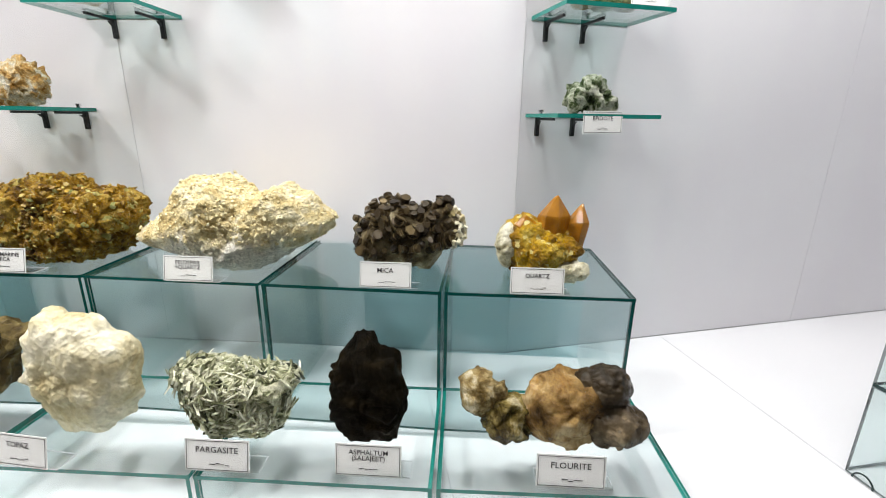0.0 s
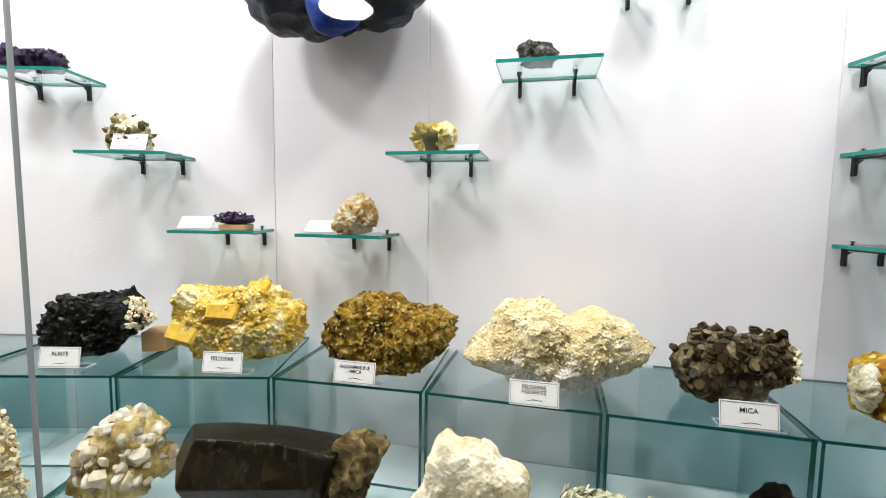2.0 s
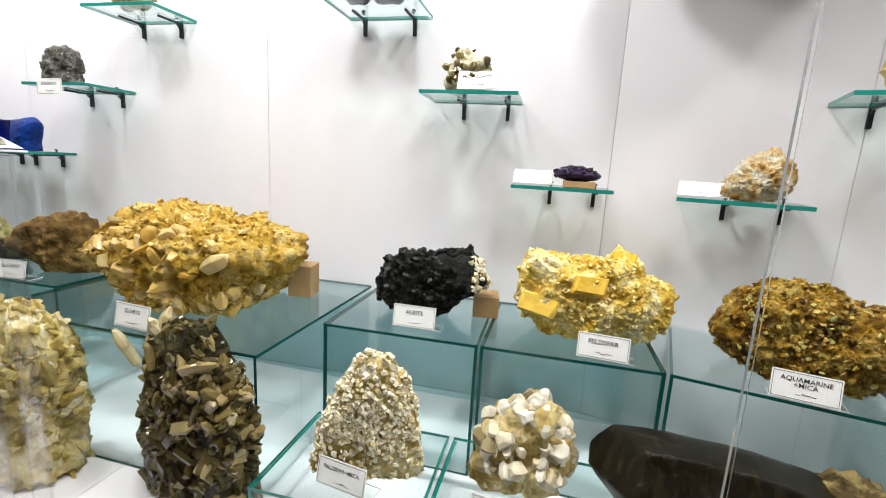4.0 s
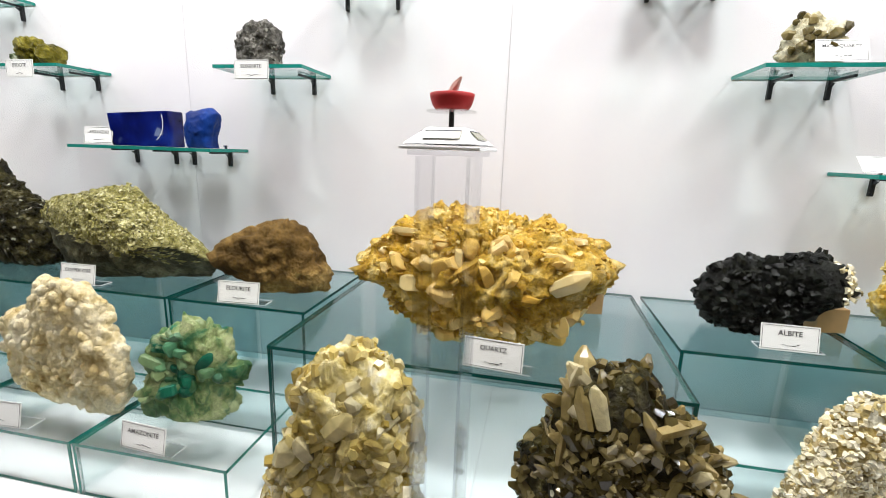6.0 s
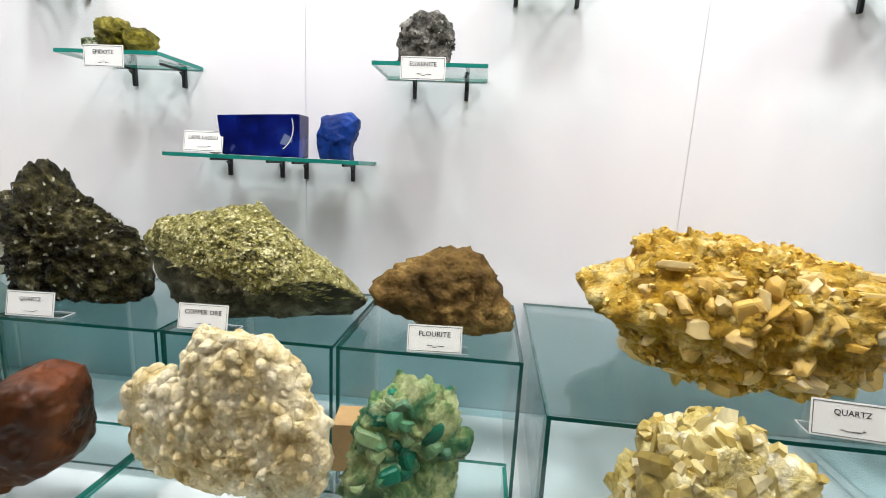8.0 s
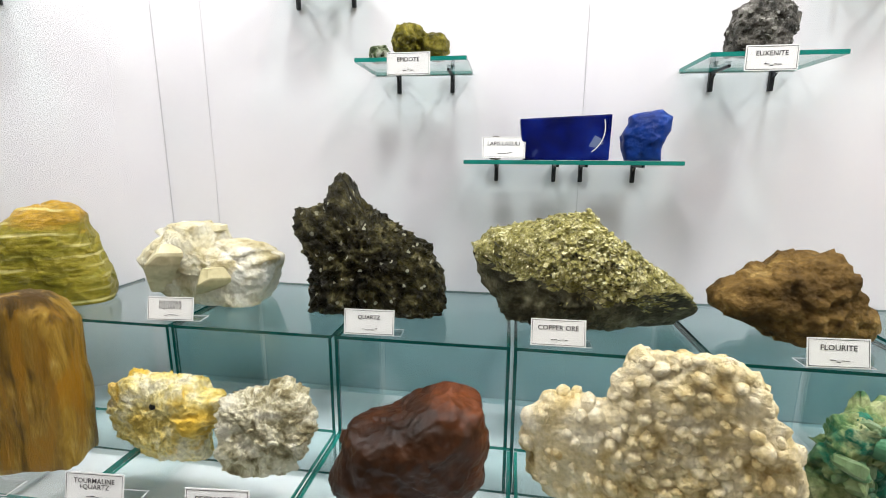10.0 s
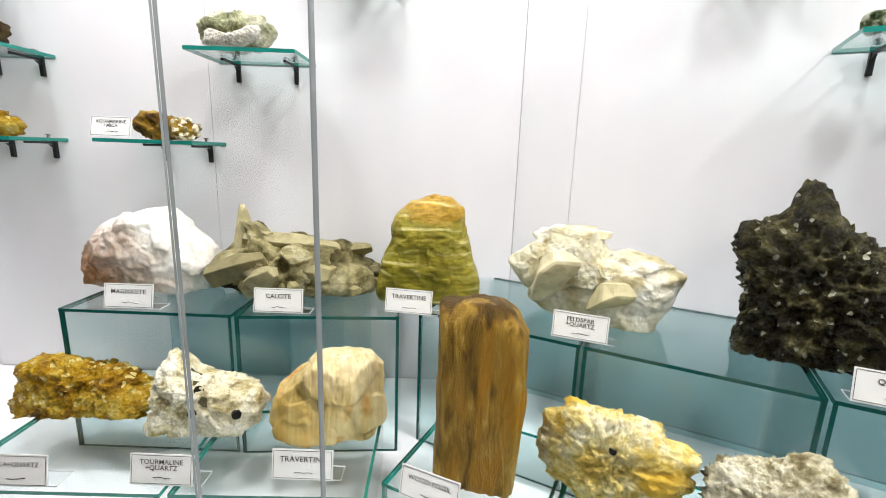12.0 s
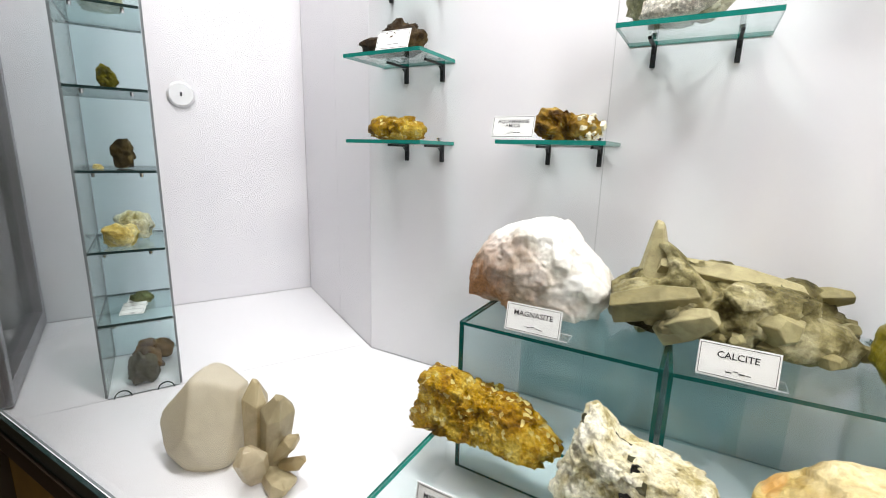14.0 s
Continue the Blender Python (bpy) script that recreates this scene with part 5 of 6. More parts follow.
PALEQ = rock_mat("pale_yellow_quartz", [(0.3, (0.34, 0.24, 0.07)), (0.45, (0.60, 0.48, 0.19)), (0.6, (0.78, 0.67, 0.36)), (0.8, (0.92, 0.87, 0.68))], 18, None, 40, 0.6, 0.16, 0.005, 1.2, coat=0.2, fine_share=0.5)
t, p, d = specimen("pale_quartz_specimen", "tall pale yellow quartz crystal cluster standing on the case floor", (-1.986, 0.892, FLOOR_Z), 6.9, (0.251, 0.186, 0.358),
                   [(-.5, 0), (-.46, .3), (-.3, .62), (-.2, .92), (.0, 1), (.22, .97), (.38, .87), (.48, .65), (.46, .3), (.5, 0)],
                   [("fbm", 0.010, 10), ("block", 0.020, 22), ("block", 0.008, 44), ("fbm", 0.003, 70)], PALEQ, 31, 6, origin=(0, 0, 0.5))
crystals(t, QUARTZ_PT, p, d, 230, (0.008, 0.02), (0.03, 0.06), lambda q, v: v[1] < 0.4, random.Random(31), 0.9, 0.90, habit=(0.35, 1.0))
grains(t, "quartz_grain", CLEARQ, p, d, 420, (0.006, 0.013), 0.7, lambda q, v: v[1] < 0.4, random.Random(131), 0.9, "small pale quartz grains")
t, p, d = specimen("dark_quartz_cluster", "dark smoky quartz cluster with pale points standing on the case floor", (-1.578, 0.914, FLOOR_Z), -14.9, (0.291, 0.132, 0.356),
         [(-.5,0),(-.47,.35),(-.5,.48),(-.38,.62),(-.27,.85),(-.22,.97),(.08,1),(.12,.9),(.3,.75),(.5,.52),(.46,.3),(.48,0)],
         [("fbm", 0.018, 10), ("block", 0.014, 26)], DARKQUARTZ, 32, 5, origin=(0, 0, 0.5))
crystals(t, SMOKE_PT, p, d, 250, (0.007, 0.015), (0.03, 0.055), lambda q, v: v[1] < 0.35, random.Random(32), 1.1, 0.74, habit=(0.5, 0.9))
grains(t, "smoky_grain", SMOKEQ, p, d, 520, (0.006, 0.012), 0.7, lambda q, v: v[1] < 0.35, random.Random(132), 1.2, "small smoky quartz grains")
put_crystal(t, QUARTZ_PT[0], (-0.02, -0.085, 0.30), (-0.2, -0.35, 0.9), 0.011, 0.07)
TANPT = island_mat("tan_quartz_points", [(0.46, 0.36, 0.18), (0.60, 0.50, 0.29), (0.34, 0.26, 0.12), (0.76, 0.69, 0.50)], 0.16, 0.8, 0.0004, 0.3, 5.0, 0.4)
TAN_PT = [crystal_mesh("crystal", TANPT, 6, 0.3, 0.3, 0.1), crystal_mesh("crystal", TANPT, 5, 0.3, 0.4, -0.2)]
crystals(t, TAN_PT, p, d, 60, (0.008, 0.017), (0.035, 0.065), lambda q, v: v[1] < 0.25 and (q[2] > 0.24 or q[0] > 0.07 and q[2] > 0.12), random.Random(33), 0.9, 0.66, habit=(0.5, 0.9))

t, p, d = specimen("amazonite_specimen", "green and teal blocky amazonite crystals on grey-green matrix", (-2.341, 0.994, LOW_Z), 19.1, (0.208, 0.074, 0.208),
         [(-.49,.25),(-.42,.61),(-.28,.82),(-.11,.95),(.11,.98),(.23,.87),(.42,.81),(.5,.46),(.47,.04),(.02,0),(-.4,.03)],
         [("block", 0.016, 24), ("bubble", 0.010, 34), ("block", 0.006, 60), ("fbm", 0.002, 120)], AMAZ, 33, 6)
crystals(t, TEAL_PT, p, d, 34, (0.012, 0.022), (0.026, 0.044), lambda q, v: v[1] < 0.2 and q[0] < 0.07 - 0.4 * (0.12 - q[2]) and q[2] > 0.02, random.Random(34), 0.6, 0.84)
w = part("wood_block", box(-0.025, -0.03, 0, 0.025, 0.03, 0.085, 0.002), CORK)
w.matrix_world = pose(-2.455, 1.065, LOW_Z, 0, 0, 6)
tagged(w, "small tan wooden prop between two rocks", "block", "wooden props")
t, p, d = specimen("botryoidal_specimen", "large cream rock of rounded knobbly bubbles", (-2.630, 0.978, LOW_Z), -8.9, (0.376, 0.073, 0.264),
         [(-.5,.32),(-.49,.52),(-.42,.62),(-.29,.64),(-.19,.62),(-.14,.79),(-.08,.95),(.07,.99),(.22,.97),(.33,.82),(.35,.68),(.46,.54),(.5,.32),(.46,.14),(.33,.04),(0,0),(-.34,.05),(-.47,.12)],
         [("fbm", 0.010, 14), ("bubble", 0.010, 34), ("bubble", 0.005, 75), ("fbm", 0.002, 120)], BOTRY, 35, 6, origin=(0.08, 0, 0.42))
knobs(t, "knob", BOTRY, p, d, 300, (0.006, 0.017), lambda q, v: v[1] < 0.4 and q[2] > 0.008, random.Random(35), 0.72, "rounded cream knobs")
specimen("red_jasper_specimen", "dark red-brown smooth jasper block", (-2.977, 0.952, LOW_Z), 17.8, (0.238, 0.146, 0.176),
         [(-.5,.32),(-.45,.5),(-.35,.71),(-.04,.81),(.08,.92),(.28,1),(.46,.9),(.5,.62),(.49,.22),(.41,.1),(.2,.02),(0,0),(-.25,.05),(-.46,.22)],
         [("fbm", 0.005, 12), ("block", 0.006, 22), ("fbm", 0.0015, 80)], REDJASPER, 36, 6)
specimen("grey_white_specimen", "rough grey and white crusty rock", (-3.227, 0.977, LOW_Z), 7.6, (0.179, 0.085, 0.165),
         [(-.5,.22),(-.45,.51),(-.34,.84),(.07,.95),(.28,.99),(.49,.78),(.48,.41),(.33,.14),(.02,.0),(-.34,.06)],
         [("fbm", 0.008, 20), ("block", 0.010, 36), ("ridge", 0.006, 60), ("fbm", 0.004, 140)], GREYWHITE, 37, 6)
t, p, d = specimen("tourmaline_quartz_specimen", "yellow and white rock with a single dark tourmaline spot", (-3.418, 0.991, LOW_Z), 0.1, (0.226, 0.084, 0.148),
         [(-.49,.36),(-.47,.8),(-.31,.95),(-.01,.99),(.25,.92),(.5,.8),(.44,.49),(.34,.34),(.27,.0),(-.1,.03),(-.44,.15)],
         [("fbm", 0.009, 18), ("block", 0.009, 30), ("ridge", 0.004, 60), ("fbm", 0.003, 140)], LEMON, 38, 6)
spot(t, p, d, 0.005, 0.105, 0.0065)

t = thing("wood_fossil_specimen", pose(-3.608, 0.944, LOW_Z, 0, 0, 14), "tall upright slab of brown petrified wood", SPECIMEN, "mineral specimens")
pts, dirs, faces = lump((0.139, 0.10, 0.299), [(-.48,.95),(-.28,.99),(.1,1),(.34,.94),(.49,.82),(.5,.5),(.45,0),(-.5,0),(-.47,.5)],
                        [("stripe", 0.004, 30), ("stripe", 0.0025, 110), ("fbm", 0.003, 14)], 39, 6, [(0, 0, 1, 0.95), (0.12, 0, 1, 0.96), (0, 0, -1, 0.98), (0.05, -1, 0, 0.74), (1, -0.25, 0, 0.86)], (0, 0, 0.5))
lump_part("trunk_slab", pts, faces, PETRIFIED, t)
t, p, d = specimen("tan_travertine_specimen", "tan and cream faceted travertine block", (-3.886, 0.912, LOW_Z), 37.4, (0.208, 0.130, 0.157),
         [(-.49,.23),(-.4,.6),(-.23,.79),(-.09,.93),(.15,1),(.38,.93),(.47,.79),(.5,.21),(.38,.02),(-.09,.0),(-.44,.1)],
         [("block", 0.008, 14), ("stripe", 0.005, 26), ("fbm", 0.003, 24), ("fbm", 0.001, 90)], TRAVTAN, 40, 6, [(-0.28, -1, 0.12, 0.56), (0.85, -0.7, 0.08, 0.62)])
t, p, d = specimen("spotted_quartz_specimen", "white speckled rock with black tourmaline spots and a pointed peak", (-4.082, 0.812, LOW_Z), YL, (0.216, 0.118, 0.146),
         [(-.49,.11),(-.37,.42),(-.35,.93),(-.23,.99),(-.09,.76),(.21,.68),(.44,.56),(.5,.34),(.39,.08),(.12,.02),(-.16,.05),(-.44,.0)],
         [("fbm", 0.008, 20), ("block", 0.010, 40), ("pit", 0.010, 60), ("fbm", 0.003, 140)], WHITESPOT, 41, 6, origin=(-0.1, 0, 0.42))
for sx, sz in ((0.007, 0.092), (0.0, 0.055), (0.066, 0.05)):
    spot(t, p, d, sx, sz, 0.0095)
t, p, d = specimen("mica_quartz_specimen", "golden brown crumbly mica and quartz block", (-4.320, 0.742, LOW_Z), YL, (0.279, 0.116, 0.104),
         [(-.5,.03),(-.48,.5),(-.44,.97),(-.22,.99),(.05,.86),(.28,.72),(.36,.55),(.5,.3),(.46,.08),(.03,0)],
         [("fbm", 0.008, 16), ("block", 0.010, 36), ("ridge", 0.006, 50), ("fbm", 0.004, 140)], GOLDMICA, 42, 6,
                   [(0, -1, 0.1, 0.75), (-1, -0.1, 0, 0.92)])

t = thing("quartz_crystal_pair", pose(-4.612, 0.382, FLOOR_Z, 0, 0, 45) @ Matrix.Diagonal((1.08, 1.0, 0.9, 1)), "large milky quartz crystal beside smoky points on the white floor", SPECIMEN, "mineral specimens")
pts, dirs, faces = lump((0.14, 0.13, 0.205), [(-.5,.42),(-.45,.54),(.05,1),(.2,.97),(.5,.8),(.48,.08),(.1,0),(-.05,0),(-.36,.1)], [("fbm", 0.002, 12)], 43, 5, [(-0.45, -1, 0.25, 0.5), (0.75, -0.8, 0.15, 0.52)])
MILKY = island_mat("milky_quartz", [(0.82, 0.77, 0.67), (0.80, 0.75, 0.65)], 0.25, 0.6, 0.0008, 0.1, 10.0, 0.5, 0.2)
pts[:, 0] -= 0.065
lump_part("milky_crystal", pts, faces, MILKY, t)
TANQ = island_mat("tan_smoky_points", [(0.60, 0.50, 0.34), (0.70, 0.62, 0.46), (0.36, 0.30, 0.22), (0.76, 0.68, 0.54)], 0.18, 0.8, 0.0004, 0.2, 5.0, 0.45, 0.45)
tan = [crystal_mesh("crystal", TANQ, 6, 0.25, 0.3), crystal_mesh("crystal", TANQ, 6, 0.3, 0.1)]
for at, way, r, ln in (((0.035, 0, 0.02), (0.05, 0, 1), 0.03, 0.17), ((0.075, -0.01, 0.03), (0.15, -0.1, 1), 0.033, 0.15), ((0.09, -0.02, 0.05), (0.6, -0.2, 0.8), 0.018, 0.08),
                       ((0.06, -0.04, 0.01), (0.1, -0.4, 0.9), 0.028, 0.10), ((0.10, -0.02, 0.03), (0.8, -0.3, 0.5), 0.016, 0.06), ((0.08, -0.03, 0.015), (0.7, -0.6, 0.1), 0.026, 0.07)):
    put_crystal(t, tan[0] if r > 0.02 else tan[1], at, way, r, ln)

# ---- name cards along the risers ----
for text, x, y, yaw in (("QUARTZ", 0.413, 0.836, YR), ("MICA", 0.151, 0.905, YR), ("FELDSPAR\n+QUARTZ", -0.207, 0.990, YR), ("AQUAMARINE\n+MICA", -0.571, 1.092, YR),
                        ("FELDSPAR", -0.878, 1.146, -6), ("ALBITE", -1.261, 1.169, 0), ("QUARTZ", -1.770, 0.956, -6), ("FLOURITE", -2.323, 1.107, 4), ("COPPER ORE", -2.751, 1.117, 2),
                        ("QUARTZ", -3.090, 1.109, 3), ("FELDSPAR\n+QUARTZ", -3.500, 1.112, 6), ("TRAVERTINE", -3.818, 1.062, 18), ("CALCITE", -4.027, 0.929, YL), ("MAGNASITE", -4.278, 0.795, YL)):
    card(text, (x, y, TOP_Z + 0.001), yaw)
for text, x, y, yaw in (("FLOURITE", 0.383, 0.608, YR), ("ASPHALTUM\n(SALAJEET)", 0.110, 0.673, YR), ("PARGASITE", -0.100, 0.717, YR), ("TOPAZ", -0.381, 0.773, -18), ("", -0.66, 0.843, -10),
                        ("MICA+QUARTZ\n+FELDSPAR", -1.027, 0.893, -7), ("FELDSPAR+MICA", -1.291, 0.900, -9), ("AMAZONITE", -2.348, 0.877, -3), ("", -2.655, 0.872, 4), ("PEGMATITE", -3.235, 0.862, 6),
                        ("TOURMALINE\n+QUARTZ", -3.435, 0.862, 4), ("WOOD FOSSIL", -3.643, 0.851, 3), ("TRAVERTINE", -3.834, 0.798, YL), ("TOURMALINE\n+QUARTZ", -4.005, 0.685, 27), ("MICA+QUARTZ", -4.183, 0.579, 28)):
    card(text, (x, y - 0.008, LOW_Z + 0.001), yaw)


# ---- glass wall shelves with black brackets ----
def facet_pose(a, b, s, z):
    length, yaw = run(a, b)
    u = Vector((math.cos(radians(yaw)), math.sin(radians(yaw))))
    return pose(a[0] + u.x * s, a[1] + u.y * s, z, 0, 0, yaw)


def wall_shelf(a, b, x0, z, w=0.225, depth=0.155, brackets=(0.2, 0.78)):
    """A glass shelf on the facet a-b whose back left corner stands at the world's x0."""
    s = (x0 - a[0]) / (b[0] - a[0]) * run(a, b)[0]
    m = facet_pose(a, b, s, z)
    g = thing("wall_shelf", m, "small clear glass shelf with green edges on black wall brackets", "shelf", "glass wall shelves")
    part("shelf_glass", sheet(0, -depth, -0.004, w, -0.001, 0.004), (GLASS_SHELF, EDGE_SHELF), g)
    for f in brackets:
        bm = box(-0.0045, -0.009, -0.045, 0.0045, -0.0003, -0.004, 0.0015)
        box(-0.003, -0.085, -0.010, 0.003, -0.009, -0.0045, 0.001, bm)
        bmv = bmesh.new()
        for yy, zz in ((-0.0045, -0.024), (-0.0045, -0.0115), (-0.022, -0.0115)):
            for xx in (-0.0025, 0.0025):
                bmv.verts.new((xx, yy, zz))
        bmesh.ops.convex_hull(bmv, input=bmv.verts)
        arm = part("bracket_arm", bm, BLACK_METAL, g, "black metal bracket")
        arm.matrix_local = pose(w * f, 0, 0)
        part("bracket_web", bmv, BLACK_METAL, arm)
        kn = cyl(0.004, 0.004, 0.009, seg=10)
        cyl(0.0065, 0.009, 0.013, seg=12, bm=kn)
        k = part("clamp_screw", kn, CHROME, g)
        k.matrix_local = pose(w * f, -0.02, 0)
    return m


S = {}
R_, M1, M2, L_ = (FOLD_A, RIGHT_END), (FOLD_C, FOLD_A), (FOLD_F, FOLD_C), (FOLD_G, FOLD_F)
for key, facet, x0, z, w, br in (
        ("epi1", R_, 0.488, 1.437, 0.235, (0.12, 0.5)), ("amz", R_, 0.488, 1.637, 0.235, (0.14, 0.52)), ("eux0", R_, 0.488, 1.83, 0.235, (0.15, 0.52)),
        ("topaz", M1, -0.72, 1.437, 0.225, (0.42, 0.88)), ("aqf", M1, -0.485, 1.637, 0.225, (0.3, 0.8)), ("up", M1, -0.237, 1.832, 0.225, (0.2, 0.78)), ("up2", M1, 0.0, 2.025, 0.225, (0.2, 0.78)),
        ("ame", M2, -1.095, 1.44, 0.22, (0.4, 0.88)), ("clus", M2, -1.32, 1.64, 0.225, (0.35, 0.85)), ("pur", M2, -1.562, 1.842, 0.225, (0.2, 0.8)), ("hi1", M2, -2.262, 1.84, 0.225, (0.2, 0.78)),
        ("eux", M2, -2.495, 1.64, 0.228, (0.28, 0.80)), ("lap", M2, -2.943, 1.445, 0.425, (0.15, 0.46, 0.6, 0.87)), ("epi2", M2, -3.168, 1.645, 0.228, (0.25, 0.8)), ("hi3", M2, -3.395, 1.835, 0.225, (0.2, 0.8)),
        ("hi4", L_, -4.16, 1.83, 0.225, (0.2, 0.8)), ("cal", L_, -4.377, 1.634, 0.228, (0.2, 0.8)), ("aqm", L_, -4.56, 1.445, 0.21, (0.3, 0.82)),
        ("tl", L_, -4.905, 1.632, 0.21, (0.35, 0.85)), ("l2", L_, -4.902, 1.442, 0.21, (0.35, 0.85)), ("hi5", L_, -4.91, 1.825, 0.21, (0.15, 0.8))):
    S[key] = wall_shelf(*facet, x0, z, w, brackets=br)


def on(key, x, y=-0.09, dz=0.0045):
    m = S[key] @ Matrix.Translation((x, y, dz))
    e = m.to_euler()
    return (m.translation.x, m.translation.y, m.translation.z), math.degrees(e.z)


def shelf_rock(key, name, label, x, size, lobes, fx, mat, seed, y=-0.09, dz=0.0045, res=5, cuts=(), smooth=True, turn=0):
    at, yaw = on(key, x, y, dz)
    return specimen(name, label, at, yaw + turn, size, lobes, fx, mat, seed, res, cuts, smooth=smooth, group="specimens on glass shelves")


ROUND = [(-0.15, 0, 0.45, 0.36, 0.45, 0.45), (0.18, 0, 0.42, 0.33, 0.45, 0.4)]
ROUGH = [("fbm", 0.009, 28), ("block", 0.010, 55), ("ridge", 0.003, 90), ("fbm", 0.003, 160)]
shelf_rock("epi1", "green_epidote_specimen", "green and white epidote cluster on a glass shelf", 0.109, (0.124, 0.080, 0.081), [(0, 0, 0.5, 0.3, 0.45, 0.5), (0.25, 0, 0.25, 0.26, 0.45, 0.26), (-0.3, 0, 0.4, 0.18, 0.4, 0.35)], ROUGH, GREENWHITE, 51, res=5)
for i, (x, yy, sz, mat) in enumerate(((0.07, -0.09, (0.05, 0.05, 0.03), ORANGEWHITE), (0.115, -0.08, (0.07, 0.06, 0.05), AMAZ), (0.165, -0.09, (0.045, 0.05, 0.026), AMAZBACK), (0.11, -0.11, (0.06, 0.04, 0.024), AMAZ))):
    shelf_rock("amz", "amazonite_pebble", "small green amazonite pebble on a glass shelf", x, sz, ROUND, [("fbm", 0.004, 40)], mat, 52 + i, yy)
shelf_rock("amz", "amazonite_pebble", "dark green amazonite pebble on top of others", 0.118, (0.045, 0.035, 0.026), ROUND, [("fbm", 0.003, 40)], AMAZBACK, 58, -0.08, 0.05)
shelf_rock("eux0", "euxenite_specimen", "black and white speckled rock on a glass shelf", 0.10, (0.11, 0.08, 0.07), [(0.05, 0, 0.5, 0.3, 0.45, 0.5), (-0.2, 0, 0.3, 0.3, 0.4, 0.3), (0.25, 0, 0.3, 0.25, 0.4, 0.35)], ROUGH, GREENWHITE, 59)
shelf_rock("topaz", "orange_topaz_specimen", "orange and white lump on a glass shelf", 0.138, (0.126, 0.090, 0.106), [(0.05, 0, 0.5, 0.4, 0.45, 0.5), (-0.2, 0, 0.3, 0.3, 0.42, 0.3)], ROUGH, ORANGEWHITE, 60, res=5)
at, yaw = on("ame", 0.15)
w = part("wood_block", box(-0.035, -0.03, 0, 0.035, 0.03, 0.014, 0.002), CORK)
w.matrix_world = pose(*at, 0, 0, yaw)
tagged(w, "thin tan wooden prop under an amethyst", "block", "wooden props")
t, p, d = shelf_rock("ame", "amethyst_specimen", "flat purple amethyst crystal bed on a wood prop", 0.146, (0.104, 0.070, 0.031), ROUND, [("fbm", 0.004, 40)], VIOLETDARK, 61, dz=0.0185)
crystals(t, PURPLE_PT, p, d, 60, (0.004, 0.008), (0.008, 0.016), lambda q, v: v[2] > -0.1, random.Random(61), 0.5, 0.4)
t, p, d = shelf_rock("aqf", "green_quartz_cluster", "clear and green quartz cluster with yellow matrix on a shelf", 0.107, (0.110, 0.079, 0.078), [(0.2, 0, 0.55, 0.3, 0.45, 0.45), (-0.05, 0, 0.3, 0.3, 0.4, 0.32)], ROUGH, LEMON, 62)
put_crystal(t, crystal_mesh("crystal", AMAZBACK, 6, 0.1, 0.8, 0.0), (-0.005, -0.02, 0.005), (0.0, -0.3, 1), 0.021, 0.045)
crystals(t, QUARTZ_PT, p, d, 10, (0.012, 0.018), (0.03, 0.045), lambda q, v: q[0] < -0.01 and q[2] > 0.025 and v[2] > 0, random.Random(62), 0.35, 0.4)
shelf_rock("up", "grey_ore_specimen", "dark grey metallic ore on a glass shelf", 0.088, (0.099, 0.083, 0.059), ROUND, ROUGH, GREYLUMP, 63)
t, p, d = shelf_rock("clus", "mica_quartz_cluster", "grey mica and quartz cluster on a glass shelf", 0.099, (0.120, 0.080, 0.101), [(0, 0, 0.55, 0.4, 0.45, 0.45), (-0.25, 0, 0.35, 0.25, 0.4, 0.35), (0.25, 0, 0.3, 0.25, 0.4, 0.3)], ROUGH, GREYWHITE, 64)
crystals(t, SMOKE_PT, p, d, 45, (0.006, 0.012), (0.012, 0.025), lambda q, v: q[2] > 0.02, random.Random(64), 0.7, 0.4)
for i, (x, sz) in enumerate(((0.055, (0.075, 0.07, 0.065)), (0.14, (0.085, 0.07, 0.06)))):
    t, p, d = shelf_rock("pur", "amethyst_geode", "deep purple amethyst lump on a glass shelf", x, sz, ROUND, [("fbm", 0.005, 30)], VIOLETDARK, 65 + i)
    crystals(t, PURPLE_PT, p, d, 70, (0.005, 0.009), (0.012, 0.02), lambda q, v: v[2] > -0.2, random.Random(65 + i), 0.4, 0.45)
shelf_rock("hi1", "pale_specimen", "pale grey rock on a high glass shelf", 0.11, (0.12, 0.09, 0.08), ROUND, ROUGH, GREYWHITE, 68)
shelf_rock("hi3", "pale_specimen", "pale grey rock on a high glass shelf", 0.11, (0.12, 0.09, 0.08), ROUND, ROUGH, GREENCREAM, 69)
shelf_rock("hi4", "brown_specimen", "brown rock on a high glass shelf", 0.11, (0.12, 0.09, 0.08), ROUND, ROUGH, DARKBROWN, 70)
shelf_rock("hi5", "pale_specimen", "pale cream rock on a high glass shelf", 0.10, (0.10, 0.08, 0.07), ROUND, ROUGH, PALEFELD, 71)
shelf_rock("up2", "pale_specimen", "pale cream rock on a high glass shelf", 0.10, (0.10, 0.08, 0.07), ROUND, ROUGH, BEIGEQ, 72)
t, p, d = shelf_rock("eux", "grey_euxenite_specimen", "upright grey metallic euxenite lump on a glass shelf", 0.100, (0.121, 0.078, 0.106), [(-.5,.43),(-.4,.78),(-.14,.95),(.2,1),(.45,.83),(.5,.53),(.43,.02),(-.45,.02)], [("block", 0.006, 40), ("fbm", 0.004, 60), ("block", 0.003, 100)], GREYLUMP, 73, -0.11)
grains(t, "silver_grain", GREYGRAIN, p, d, 110, (0.003, 0.006), 0.25, lambda q, v: v[1] < 0.2, random.Random(73), 0.4)
